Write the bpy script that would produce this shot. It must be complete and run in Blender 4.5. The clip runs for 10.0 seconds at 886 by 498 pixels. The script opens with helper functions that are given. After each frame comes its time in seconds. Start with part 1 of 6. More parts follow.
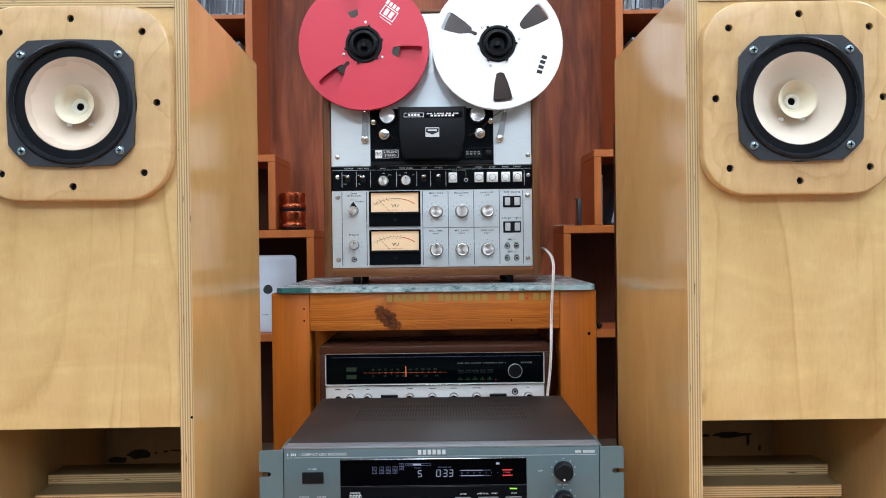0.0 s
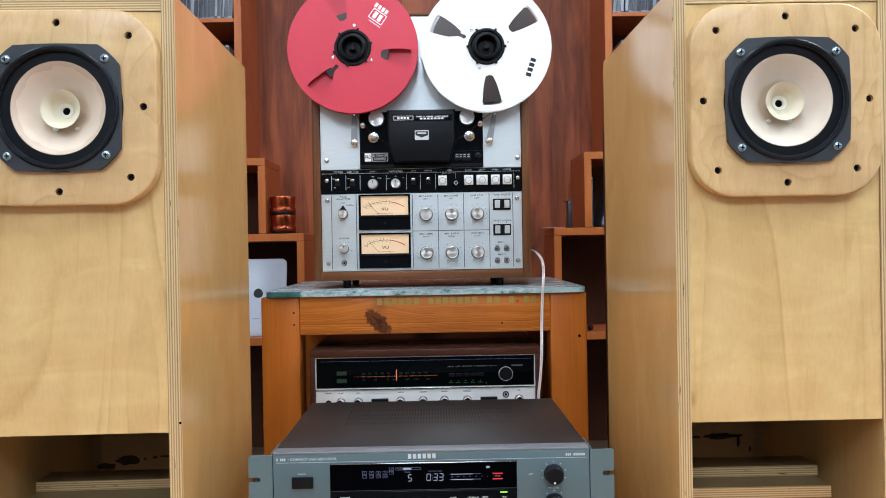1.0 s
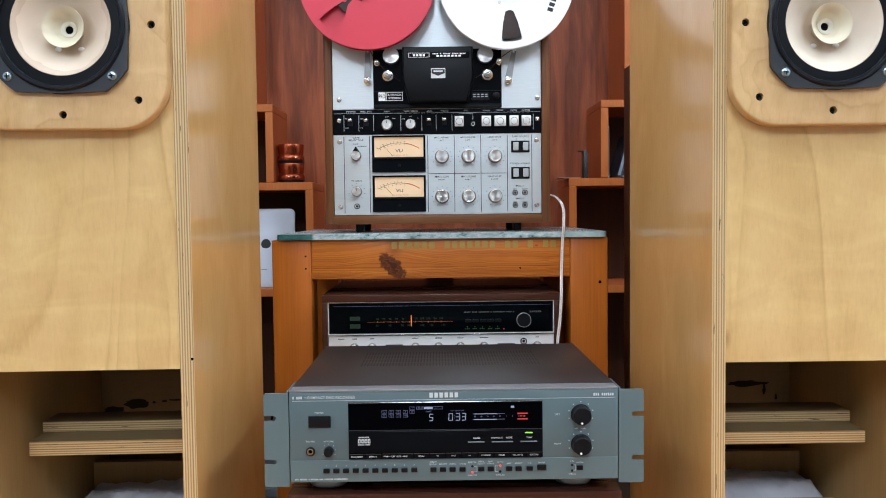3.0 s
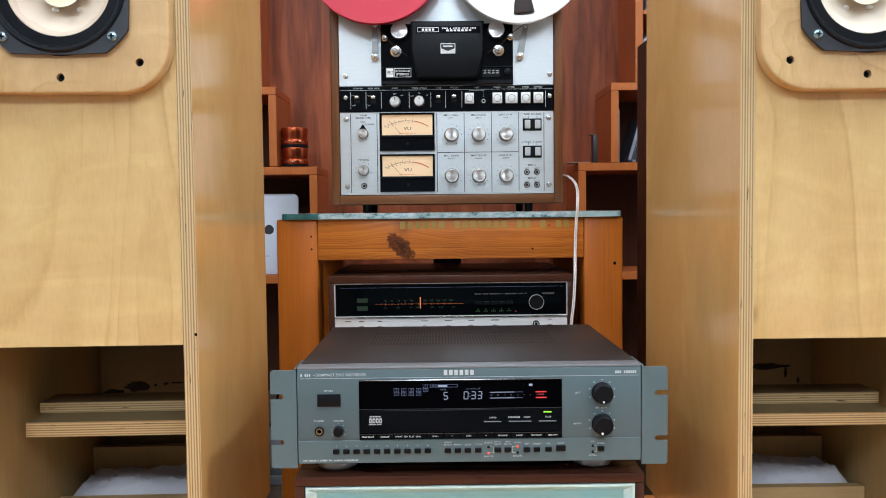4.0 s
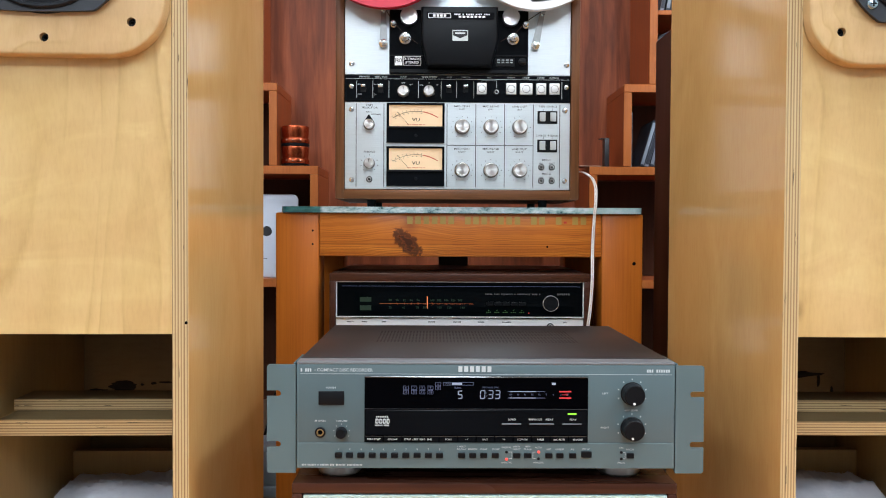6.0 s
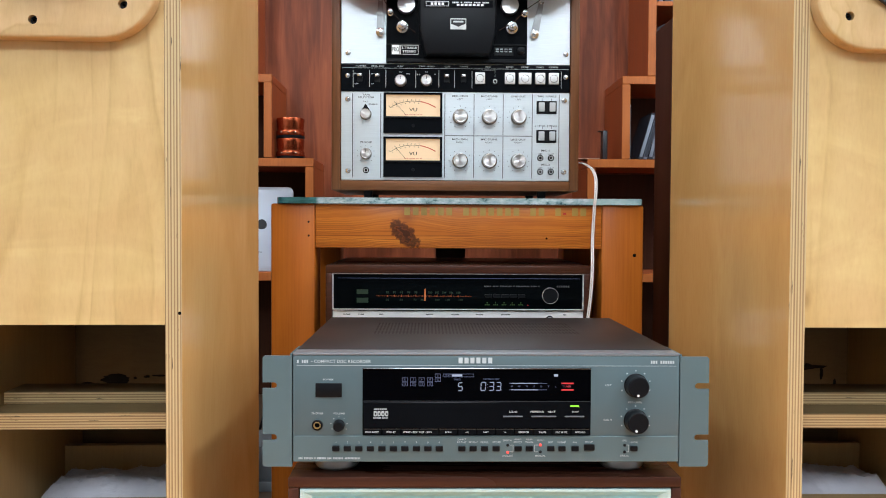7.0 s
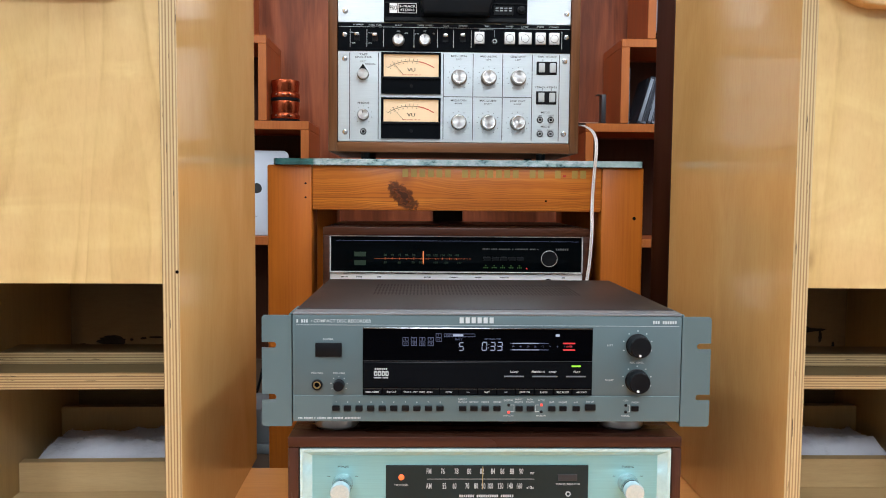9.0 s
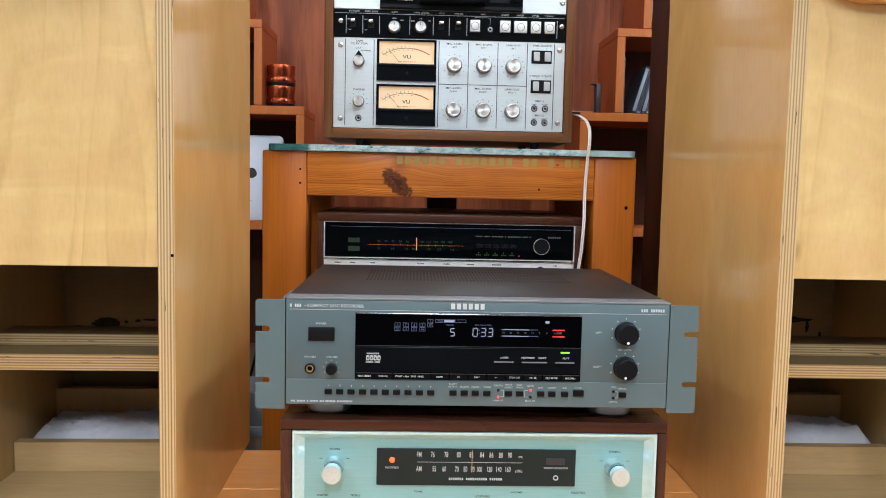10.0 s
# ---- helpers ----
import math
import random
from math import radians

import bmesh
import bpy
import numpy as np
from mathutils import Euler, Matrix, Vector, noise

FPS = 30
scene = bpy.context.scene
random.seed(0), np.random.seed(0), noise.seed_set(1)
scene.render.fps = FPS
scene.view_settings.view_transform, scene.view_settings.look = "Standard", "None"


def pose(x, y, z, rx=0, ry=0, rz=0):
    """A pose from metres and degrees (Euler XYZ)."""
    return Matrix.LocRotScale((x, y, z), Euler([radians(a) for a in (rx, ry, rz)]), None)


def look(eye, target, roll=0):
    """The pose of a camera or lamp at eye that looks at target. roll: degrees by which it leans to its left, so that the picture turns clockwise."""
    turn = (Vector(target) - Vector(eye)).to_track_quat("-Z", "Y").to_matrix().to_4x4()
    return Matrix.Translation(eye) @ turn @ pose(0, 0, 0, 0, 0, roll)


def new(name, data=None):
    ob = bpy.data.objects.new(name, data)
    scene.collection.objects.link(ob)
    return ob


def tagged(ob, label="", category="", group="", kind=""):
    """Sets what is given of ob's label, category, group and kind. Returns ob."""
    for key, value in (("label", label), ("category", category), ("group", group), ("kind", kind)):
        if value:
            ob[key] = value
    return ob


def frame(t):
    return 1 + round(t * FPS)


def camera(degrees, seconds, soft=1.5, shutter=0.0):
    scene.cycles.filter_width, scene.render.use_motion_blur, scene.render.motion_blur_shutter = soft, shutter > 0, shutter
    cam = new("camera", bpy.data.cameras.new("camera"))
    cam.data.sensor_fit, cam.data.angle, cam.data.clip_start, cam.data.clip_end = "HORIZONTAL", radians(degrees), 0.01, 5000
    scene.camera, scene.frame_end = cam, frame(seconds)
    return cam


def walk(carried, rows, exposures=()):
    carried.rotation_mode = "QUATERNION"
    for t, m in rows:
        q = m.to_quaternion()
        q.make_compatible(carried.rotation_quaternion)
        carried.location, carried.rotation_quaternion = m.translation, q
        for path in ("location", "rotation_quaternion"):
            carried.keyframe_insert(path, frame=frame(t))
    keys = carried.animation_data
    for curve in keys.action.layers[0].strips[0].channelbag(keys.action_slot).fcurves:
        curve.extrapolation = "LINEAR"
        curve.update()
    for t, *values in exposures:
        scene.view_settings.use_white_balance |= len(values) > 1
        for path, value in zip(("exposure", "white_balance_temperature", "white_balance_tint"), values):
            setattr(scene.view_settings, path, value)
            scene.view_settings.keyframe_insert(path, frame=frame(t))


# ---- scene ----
cam = camera(58.1, 10.0, soft=1.0)
PATH = [
    (0, (0.021, 0.046, 0.602), (0.019, 2.046, 0.587), -0.7),
    (0.5, (0.025, 0.046, 0.604), (0.033, 2.046, 0.589), -0.8),
    (1, (0.025, 0.048, 0.603), (0.043, 2.048, 0.594), -1.0),
    (1.5, (0.019, 0.056, 0.598), (0.046, 2.056, 0.584), -1.0),
    (2, (0.012, 0.068, 0.585), (0.038, 2.068, 0.554), -0.9),
    (2.5, (0.006, 0.079, 0.571), (0.02, 2.078, 0.511), -0.7),
    (2.7, (0.003, 0.086, 0.566), (0.015, 2.084, 0.490), -0.65),
    (3.8, (-0.0185, 0.131, 0.530), (-0.006, 2.128, 0.428), -0.65),
    (4, (-0.021, 0.14, 0.523), (-0.009, 2.138, 0.426), -0.6),
    (4.5, (-0.028, 0.168, 0.506), (-0.017, 2.166, 0.423), -0.3),
    (5, (-0.033, 0.19, 0.493), (-0.022, 2.189, 0.428), 0.0),
    (5.5, (-0.038, 0.208, 0.485), (-0.024, 2.207, 0.438), 0.2),
    (7, (-0.048, 0.242, 0.471), (-0.013, 2.241, 0.415), 0.3),
    (7.5, (-0.047, 0.248, 0.465), (-0.012, 2.247, 0.394), 0.3),
    (8, (-0.05, 0.254, 0.461), (-0.011, 2.252, 0.365), 0.5),
    (8.5, (-0.053, 0.253, 0.462), (-0.012, 2.25, 0.347), 0.6),
    (9, (-0.056, 0.253, 0.46), (-0.004, 2.247, 0.326), 0.5),
    (9.5, (-0.056, 0.25, 0.458), (0.005, 2.243, 0.303), 0.6),
    (10, (-0.054, 0.242, 0.461), (0.012, 2.234, 0.294), 1.2),
]
EXPOSURE = [(0, 0.07, 6370, 10), (2.5, 0.05, 6400, 10), (4.5, 0.15, 6580, 10), (7, 0.23, 6640, 10), (10, 0.26, 6710, 10)]
walk(cam, [(t, look(eye, target, roll)) for t, eye, target, roll in PATH], EXPOSURE)

# ---- light ----
world = bpy.data.worlds.new("world")
world.use_nodes = True
world.node_tree.nodes["Background"].inputs[0].default_value = (0.8, 0.9, 1.0, 1)
world.node_tree.nodes["Background"].inputs[1].default_value = 0.05
scene.world = world
CEILING = 2.6
LAMPS = [(-1.9, 0.6, 20), (1.9, 0.6, 52), (0.0, 0.5, 9), (0.0, -0.7, 11), (-1.3, -2.1, 42), (0.0, -2.2, 38), (1.3, -2.1, 33)]
LAMP_COLOUR = (0.858, 0.963, 1.115)
for lx, ly, watts in LAMPS:
    ld = bpy.data.lights.new("panel_light", "AREA")
    ld.shape, ld.size, ld.size_y, ld.energy, ld.color = "RECTANGLE", 0.28, 1.1, watts, LAMP_COLOUR
    lo = new("panel_light", ld)
    lo.matrix_world = pose(lx, ly, CEILING - 0.06)

# ---- node helpers ----
def nodes_of(name):
    m = bpy.data.materials.new(name)
    m.use_nodes = True
    nt = m.node_tree
    return m, nt, nt.nodes["Principled BSDF"]


def add(nt, kind, **kw):
    n = nt.nodes.new(kind)
    for k, v in kw.items():
        if k == "operation": n.operation = v
        elif k == "blend_type": n.blend_type = v
        elif k == "data_type": n.data_type = v
        else: n.inputs[k].default_value = v
    return n


def coords(nt, scale, rot=(0, 0, 0), loc=(0, 0, 0)):
    tc = nt.nodes.new("ShaderNodeTexCoord")
    oi = nt.nodes.new("ShaderNodeObjectInfo")
    sh = nt.nodes.new("ShaderNodeVectorMath")
    sh.operation = "MULTIPLY_ADD"
    sh.inputs[1].default_value = (3.1, 5.7, 4.3)
    nt.links.new(oi.outputs["Random"], sh.inputs[0])
    nt.links.new(tc.outputs["Object"], sh.inputs[2])
    mp = nt.nodes.new("ShaderNodeMapping")
    mp.inputs["Scale"].default_value = scale
    mp.inputs["Rotation"].default_value = rot
    mp.inputs["Location"].default_value = loc
    nt.links.new(sh.outputs[0], mp.inputs["Vector"])
    return mp.outputs["Vector"]


def noise_tex(nt, vec, scale, detail=4, rough=0.55, dist=0.0):
    n = add(nt, "ShaderNodeTexNoise", Scale=scale, Detail=detail, Roughness=rough, Distortion=dist)
    nt.links.new(vec, n.inputs["Vector"])
    return n.outputs["Fac"]


def ramp(nt, fac, stops):
    r = nt.nodes.new("ShaderNodeValToRGB")
    els = r.color_ramp.elements
    while len(els) < len(stops):
        els.new(0.5)
    for e, (p, c) in zip(els, stops):
        e.position, e.color = p, (*c, 1)
    nt.links.new(fac, r.inputs["Fac"])
    return r.outputs["Color"]


def mixc(nt, fac, a, b, blend="MIX"):
    n = nt.nodes.new("ShaderNodeMix")
    n.data_type, n.blend_type = "RGBA", blend
    for sock, v in ((n.inputs[0], fac), (n.inputs[6], a), (n.inputs[7], b)):
        if hasattr(v, "is_linked"): nt.links.new(v, sock)
        elif isinstance(v, tuple): sock.default_value = (*v, 1)
        else: sock.default_value = v
    return n.outputs[2]


def bump(nt, bsdf, height, strength=0.1, distance=0.001):
    b = add(nt, "ShaderNodeBump", Strength=strength, Distance=distance)
    nt.links.new(height, b.inputs["Height"])
    nt.links.new(b.outputs["Normal"], bsdf.inputs["Normal"])


def rough_var(nt, bsdf, fac, lo, hi):
    mr = add(nt, "ShaderNodeMapRange")
    mr.inputs["To Min"].default_value, mr.inputs["To Max"].default_value = lo, hi
    nt.links.new(fac, mr.inputs["Value"])
    nt.links.new(mr.outputs["Result"], bsdf.inputs["Roughness"])


def paint(name, col, rough=0.45, metal=0.0, var=0.08, grain=60.0, bumps=0.05, spec=0.5, coat=0.0):
    """Plain finish with faint blotches and fine grain."""
    m, nt, b = nodes_of(name)
    v = coords(nt, (1, 1, 1))
    big, fine = noise_tex(nt, v, 7.0), noise_tex(nt, v, grain * 8, 3)
    dark = tuple(c * (1 - var) for c in col)
    lite = tuple(min(1, c * (1 + var)) for c in col)
    c = ramp(nt, big, [(0.3, dark), (0.7, lite)])
    c = mixc(nt, 0.12, c, ramp(nt, fine, [(0.3, dark), (0.7, lite)]), "OVERLAY")
    nt.links.new(c, b.inputs["Base Color"])
    b.inputs["Metallic"].default_value = metal
    b.inputs["Specular IOR Level"].default_value = spec
    b.inputs["Coat Weight"].default_value = coat
    rough_var(nt, b, big, rough * 0.85, min(1, rough * 1.15))
    if bumps: bump(nt, b, fine, bumps, 0.0004)
    return m


def brushed(name, col, rough=0.35, metal=0.8, stretch=(6, 200, 260)):
    """Metal with a fine brushed grain along x."""
    m, nt, b = nodes_of(name)
    v = coords(nt, stretch)
    g = noise_tex(nt, v, 5.0, 5, 0.7)
    big = noise_tex(nt, coords(nt, (1, 1, 1)), 6.0)
    c = ramp(nt, g, [(0.25, tuple(x * 0.9 for x in col)), (0.75, tuple(min(1, x * 1.06) for x in col))])
    nt.links.new(c, b.inputs["Base Color"])
    b.inputs["Metallic"].default_value = metal
    rough_var(nt, b, big, rough * 0.8, rough * 1.2)
    bump(nt, b, g, 0.06, 0.0003)
    return m


def contours(nt, c, tint, scale, lines, amount):
    """Flame figure of rotary-cut veneer: soft uneven bands, here and there a finer line."""
    n = noise_tex(nt, coords(nt, scale), 1.0, 2, 0.45, 0.9)
    rag = noise_tex(nt, coords(nt, (70, 70, 12)), 2.0, 3, 0.6)
    ph = add(nt, "ShaderNodeMath", operation="MULTIPLY_ADD")
    nt.links.new(n, ph.inputs[0])
    ph.inputs[1].default_value = lines
    sc = add(nt, "ShaderNodeMath", operation="MULTIPLY")
    nt.links.new(rag, sc.inputs[0])
    sc.inputs[1].default_value = 0.22
    nt.links.new(sc.outputs[0], ph.inputs[2])
    saw = add(nt, "ShaderNodeMath", operation="FRACT")
    nt.links.new(ph.outputs[0], saw.inputs[0])
    h = amount * 0.45
    mask = ramp(nt, saw.outputs[0], [(0.0, (0, 0, 0)), (0.25, (0, 0, 0)), (0.70, (h, h, h)), (0.84, (amount, amount, amount)), (0.97, (0, 0, 0))])
    fade = noise_tex(nt, coords(nt, (5, 5, 3)), 1.5, 3)
    mask = mixc(nt, 1.0, mask, ramp(nt, fade, [(0.36, (0.12, 0.12, 0.12)), (0.58, (1, 1, 1))]), "MULTIPLY")
    c = mixc(nt, mask, c, tint)
    # shimmer across the grain and a few pin knots
    sheen = noise_tex(nt, coords(nt, (4, 4, 9)), 1.5, 3, 0.5, 2.2)
    c = mixc(nt, 0.32, c, ramp(nt, sheen, [(0.36, (0.40, 0.40, 0.40)), (0.52, (0.5, 0.5, 0.5)), (0.70, (0.66, 0.66, 0.66))]), "OVERLAY")
    vo = nt.nodes.new("ShaderNodeTexVoronoi")
    vo.inputs["Scale"].default_value = 1.0
    nt.links.new(coords(nt, (17, 17, 8)), vo.inputs["Vector"])
    return mixc(nt, ramp(nt, vo.outputs["Distance"], [(0.03, (0.5, 0.5, 0.5)), (0.11, (0, 0, 0))]), c, tuple(x * 0.62 for x in tint))


def wood(name, pale, mid, dark, grain=(40, 40, 2.2), rough=0.35, figure=0.5, scale=1.0, coat=0.0, coarse=(6, 6, 0.5), bumps=0.08, spec=0.5, crisp=1.0, veins=None):
    """Veneer or board. grain: how far the pattern is squeezed along x, y, z."""
    m, nt, b = nodes_of(name)
    vg, vc = coords(nt, grain), coords(nt, coarse)
    fine = noise_tex(nt, vg, 6.0 * scale, 6, 0.62, 0.35)
    cloud = noise_tex(nt, vc, 2.2 * scale, 4, 0.5, 1.2)
    c = ramp(nt, fine, [(0.25, dark), (0.5, mid), (0.78, pale)])
    c2 = ramp(nt, cloud, [(0.51 - 0.21 * crisp, dark), (0.51, mid), (0.51 + 0.21 * crisp, pale)])
    c = mixc(nt, figure, c, c2)
    big = noise_tex(nt, coords(nt, (1, 1, 1)), 1.6, 2)
    c = mixc(nt, 0.25, c, ramp(nt, big, [(0.3, mid), (0.75, pale)]))
    if veins: c = contours(nt, c, *veins)
    pores = noise_tex(nt, coords(nt, tuple(g * 5 for g in grain)), 6.0 * scale, 3, 0.6)
    c = mixc(nt, 0.11, c, ramp(nt, pores, [(0.32, (0.25, 0.25, 0.25)), (0.50, (0.5, 0.5, 0.5)), (0.70, (0.66, 0.66, 0.66))]), "OVERLAY")
    nt.links.new(c, b.inputs["Base Color"])
    b.inputs["Coat Weight"].default_value = coat
    b.inputs["Coat Roughness"].default_value = 0.12
    b.inputs["Specular IOR Level"].default_value = spec
    rough_var(nt, b, cloud, rough * 0.8, rough * 1.2)
    bump(nt, b, fine, bumps, 0.0006)
    return m


def ply_edge(name, axis, along):
    """Cut edge of birch plywood: layers across `axis`, running along `along`."""
    m, nt, b = nodes_of(name)
    tc = nt.nodes.new("ShaderNodeTexCoord")
    sp = nt.nodes.new("ShaderNodeSeparateXYZ")
    nt.links.new(tc.outputs["Object"], sp.inputs[0])
    sc = [90, 90, 90]
    sc[along] = 5
    wob = noise_tex(nt, coords(nt, tuple(sc)), 2.0, 3)
    # layers of uneven thickness: two combs of different pitch, bent by the noise
    def comb(pitch, bend, shift):
        ph = add(nt, "ShaderNodeMath", operation="MULTIPLY_ADD")
        nt.links.new(sp.outputs[axis], ph.inputs[0])
        ph.inputs[1].default_value = 2 * math.pi / pitch
        wm = add(nt, "ShaderNodeMath", operation="MULTIPLY_ADD")
        nt.links.new(wob, wm.inputs[0])
        wm.inputs[1].default_value, wm.inputs[2].default_value = bend, shift
        nt.links.new(wm.outputs[0], ph.inputs[2])
        sn = add(nt, "ShaderNodeMath", operation="SINE")
        nt.links.new(ph.outputs[0], sn.inputs[0])
        return sn.outputs[0]
    both = add(nt, "ShaderNodeMath", operation="MULTIPLY_ADD")
    nt.links.new(comb(0.0071, 0.9, 0.6), both.inputs[0])
    both.inputs[1].default_value = 0.22
    nt.links.new(comb(0.0032, 1.4, 0.0), both.inputs[2])
    mr = add(nt, "ShaderNodeMapRange")
    mr.inputs["From Min"].default_value, mr.inputs["From Max"].default_value = -1.3, 1.3
    nt.links.new(both.outputs[0], mr.inputs["Value"])
    c = ramp(nt, mr.outputs["Result"], [(0.0, (0.17, 0.092, 0.036)), (0.24, (0.29, 0.175, 0.074)), (0.40, (0.41, 0.27, 0.120)), (0.54, (0.58, 0.415, 0.195)), (1.0, (0.66, 0.50, 0.265))])
    tone = noise_tex(nt, coords(nt, tuple(x * 0.4 for x in sc)), 2.0, 3)
    c = mixc(nt, 0.25, c, ramp(nt, tone, [(0.3, (0.34, 0.22, 0.10)), (0.7, (0.58, 0.43, 0.24))]))
    s2 = [160, 160, 160]
    s2[along] = 9
    gaps = noise_tex(nt, coords(nt, tuple(s2)), 2.4, 3, 0.6)
    hole = ramp(nt, gaps, [(0.665, (0, 0, 0)), (0.69, (0.9, 0.9, 0.9))])
    c = mixc(nt, hole, c, (0.03, 0.016, 0.008))
    nt.links.new(c, b.inputs["Base Color"])
    b.inputs["Roughness"].default_value = 0.5
    bump(nt, b, mr.outputs["Result"], 0.15, 0.0005)
    return m


def glowing(name, col, strength, base=(0.02, 0.02, 0.02)):
    m, nt, b = nodes_of(name)
    b.inputs["Base Color"].default_value = (*base, 1)
    b.inputs["Emission Color"].default_value = (*col, 1)
    b.inputs["Emission Strength"].default_value = strength
    b.inputs["Roughness"].default_value = 0.5
    return m


# ---- materials ----
BIRCH = wood("birch_veneer", (0.685, 0.484, 0.218), (0.645, 0.444, 0.189), (0.575, 0.374, 0.143), grain=(9, 9, 2.0), rough=0.34, figure=0.72, crisp=0.95, coarse=(6, 6, 2.8), bumps=0.012, veins=((0.46, 0.275, 0.090), (6.5, 6.5, 1.5), 7.5, 0.62))
BIRCH_SIDE = wood("birch_side_veneer", (0.75, 0.460, 0.180), (0.70, 0.412, 0.148), (0.62, 0.350, 0.114), grain=(7, 7, 1.2), rough=0.16, figure=0.86, coarse=(4, 4, 1.9), bumps=0.010, spec=0.62)
BIRCH_PLATE = wood("birch_plate", (0.68, 0.470, 0.240), (0.61, 0.400, 0.188), (0.48, 0.292, 0.120), grain=(12, 12, 2.4), rough=0.3, figure=0.55, coarse=(9, 9, 3), bumps=0.03, veins=((0.45, 0.27, 0.09), (8, 8, 4), 10.0, 0.55))
# Raw birch darkened: the shade inside the horn mouth is in the colour.
BIRCH_IN_SHADE = wood("shaded_raw_birch", (0.252, 0.180, 0.080), (0.212, 0.1469, 0.063), (0.160, 0.107, 0.043), grain=(6, 30, 30), rough=0.6, bumps=0.06)
BIRCH_RAIL = wood("birch_rail", (0.56, 0.40, 0.205), (0.49, 0.335, 0.16), (0.38, 0.245, 0.105), grain=(2, 22, 22), rough=0.5, coarse=(0.8, 6, 6), bumps=0.05)
BIRCH_RAW = wood("raw_birch_face", (0.44, 0.305, 0.132), (0.395, 0.262, 0.104), (0.31, 0.195, 0.072), grain=(20, 20, 1.5), rough=0.55, coarse=(6, 6, 0.8), bumps=0.05)
# Darker copy: its colour holds the deeper shade at the horn's back.
BIRCH_HORN_SHADE = wood("shaded_horn_board", (0.1841, 0.1367, 0.0671), (0.1562, 0.1144, 0.0542), (0.1116, 0.0809, 0.0372), grain=(6, 30, 30), rough=0.7, bumps=0.06)
PLY_X, PLY_Z = ply_edge("plywood_edge_upright", 0, 2), ply_edge("plywood_edge_flat", 2, 0)
PINE = wood("stained_pine", (0.5122, 0.1514, 0.0187), (0.4268, 0.1122, 0.0125), (0.2817, 0.0677, 0.0070), grain=(60, 60, 1.1), rough=0.32, figure=0.45, crisp=0.7, bumps=0.06, spec=0.25)
MAHOG = wood("mahogany_veneer", (0.48, 0.138, 0.056), (0.245, 0.065, 0.030), (0.062, 0.0165, 0.0105), grain=(14, 14, 0.8), rough=0.40, figure=0.58, coarse=(8, 8, 1.1), spec=0.22, crisp=0.6, bumps=0.04)
CHERRY = wood("cherry_shelf", (0.56, 0.172, 0.041), (0.47, 0.131, 0.030), (0.33, 0.083, 0.019), grain=(50, 50, 1.6), rough=0.34, figure=0.4, bumps=0.04, spec=0.35)
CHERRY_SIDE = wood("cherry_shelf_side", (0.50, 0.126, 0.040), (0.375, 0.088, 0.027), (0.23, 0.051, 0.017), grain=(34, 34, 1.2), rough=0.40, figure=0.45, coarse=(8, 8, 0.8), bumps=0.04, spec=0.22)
# Near-black wood: the shade of the compartments is put into its colour.
SHELF_SHADE = wood("shelf_inside_shade", (0.075, 0.026, 0.012), (0.052, 0.018, 0.009), (0.032, 0.011, 0.006), grain=(20, 20, 1.5), rough=0.6, spec=0.1)
WALNUT = wood("walnut_case", (0.2460, 0.0976, 0.0365), (0.1558, 0.0592, 0.0213), (0.0508, 0.0176, 0.0068), grain=(30, 30, 1.0), rough=0.4, figure=0.25, bumps=0.08, spec=0.28)
WALNUT_X = wood("walnut_case_lengthwise", (0.2460, 0.0976, 0.0365), (0.1558, 0.0592, 0.0213), (0.0508, 0.0176, 0.0068), grain=(1.0, 30, 30), rough=0.4, figure=0.25, coarse=(0.5, 6, 6), bumps=0.08, spec=0.28)
ROSEWOOD = wood("dark_walnut_case", (0.105, 0.038, 0.021), (0.058, 0.0205, 0.012), (0.021, 0.0085, 0.006), grain=(0.9, 50, 50), rough=0.28, figure=0.35, spec=0.22, coarse=(0.6, 6, 6), bumps=0.06)
OAK = wood("oak_platform", (0.74, 0.335, 0.105), (0.66, 0.270, 0.076), (0.50, 0.180, 0.045), grain=(2.0, 46, 46), rough=0.35, figure=0.4, coarse=(0.8, 7, 7), bumps=0.06)
# Floor colour kept dark to deepen the shade under the rack.
FLOORWOOD = wood("floor_boards", (0.12, 0.078, 0.050), (0.095, 0.060, 0.038), (0.062, 0.038, 0.024), grain=(1.2, 24, 24), rough=0.4, figure=0.4)
DARKWOOD = wood("dark_stained_side", (0.034, 0.012, 0.009), (0.025, 0.009, 0.007), (0.016, 0.006, 0.005), grain=(30, 30, 1.2), rough=0.36, spec=0.25)
WALLPAINT = paint("wall_paint", (0.55, 0.55, 0.54), 0.8, var=0.04)
DARKWALL = paint("grey_wall_paint", (0.15, 0.15, 0.155), 0.8, var=0.04)
CEILPAINT = paint("ceiling_paint", (0.8, 0.8, 0.79), 0.85, var=0.03)
SILVER = brushed("anodised_panel", (0.70, 0.765, 0.79), 0.34, 0.55)
ARM = brushed("grey_steel", (0.34, 0.35, 0.35), 0.32, 0.8, (60, 60, 60))
SATIN = brushed("satin_silver", (0.74, 0.75, 0.74), 0.4, 0.35, (60, 60, 60))
BEZEL = brushed("bright_bezel", (0.54, 0.83, 0.88), 0.12, 0.30, (30, 30, 30))
STEEL = brushed("polished_steel", (0.74, 0.75, 0.75), 0.20, 0.95, (30, 30, 30))
ALUM = brushed("satin_aluminium", (0.72, 0.71, 0.69), 0.27, 1.0, (30, 300, 30))
SPUN, _nt, _b = nodes_of("spun_aluminium")
_b.inputs["Base Color"].default_value = (0.78, 0.77, 0.75, 1)
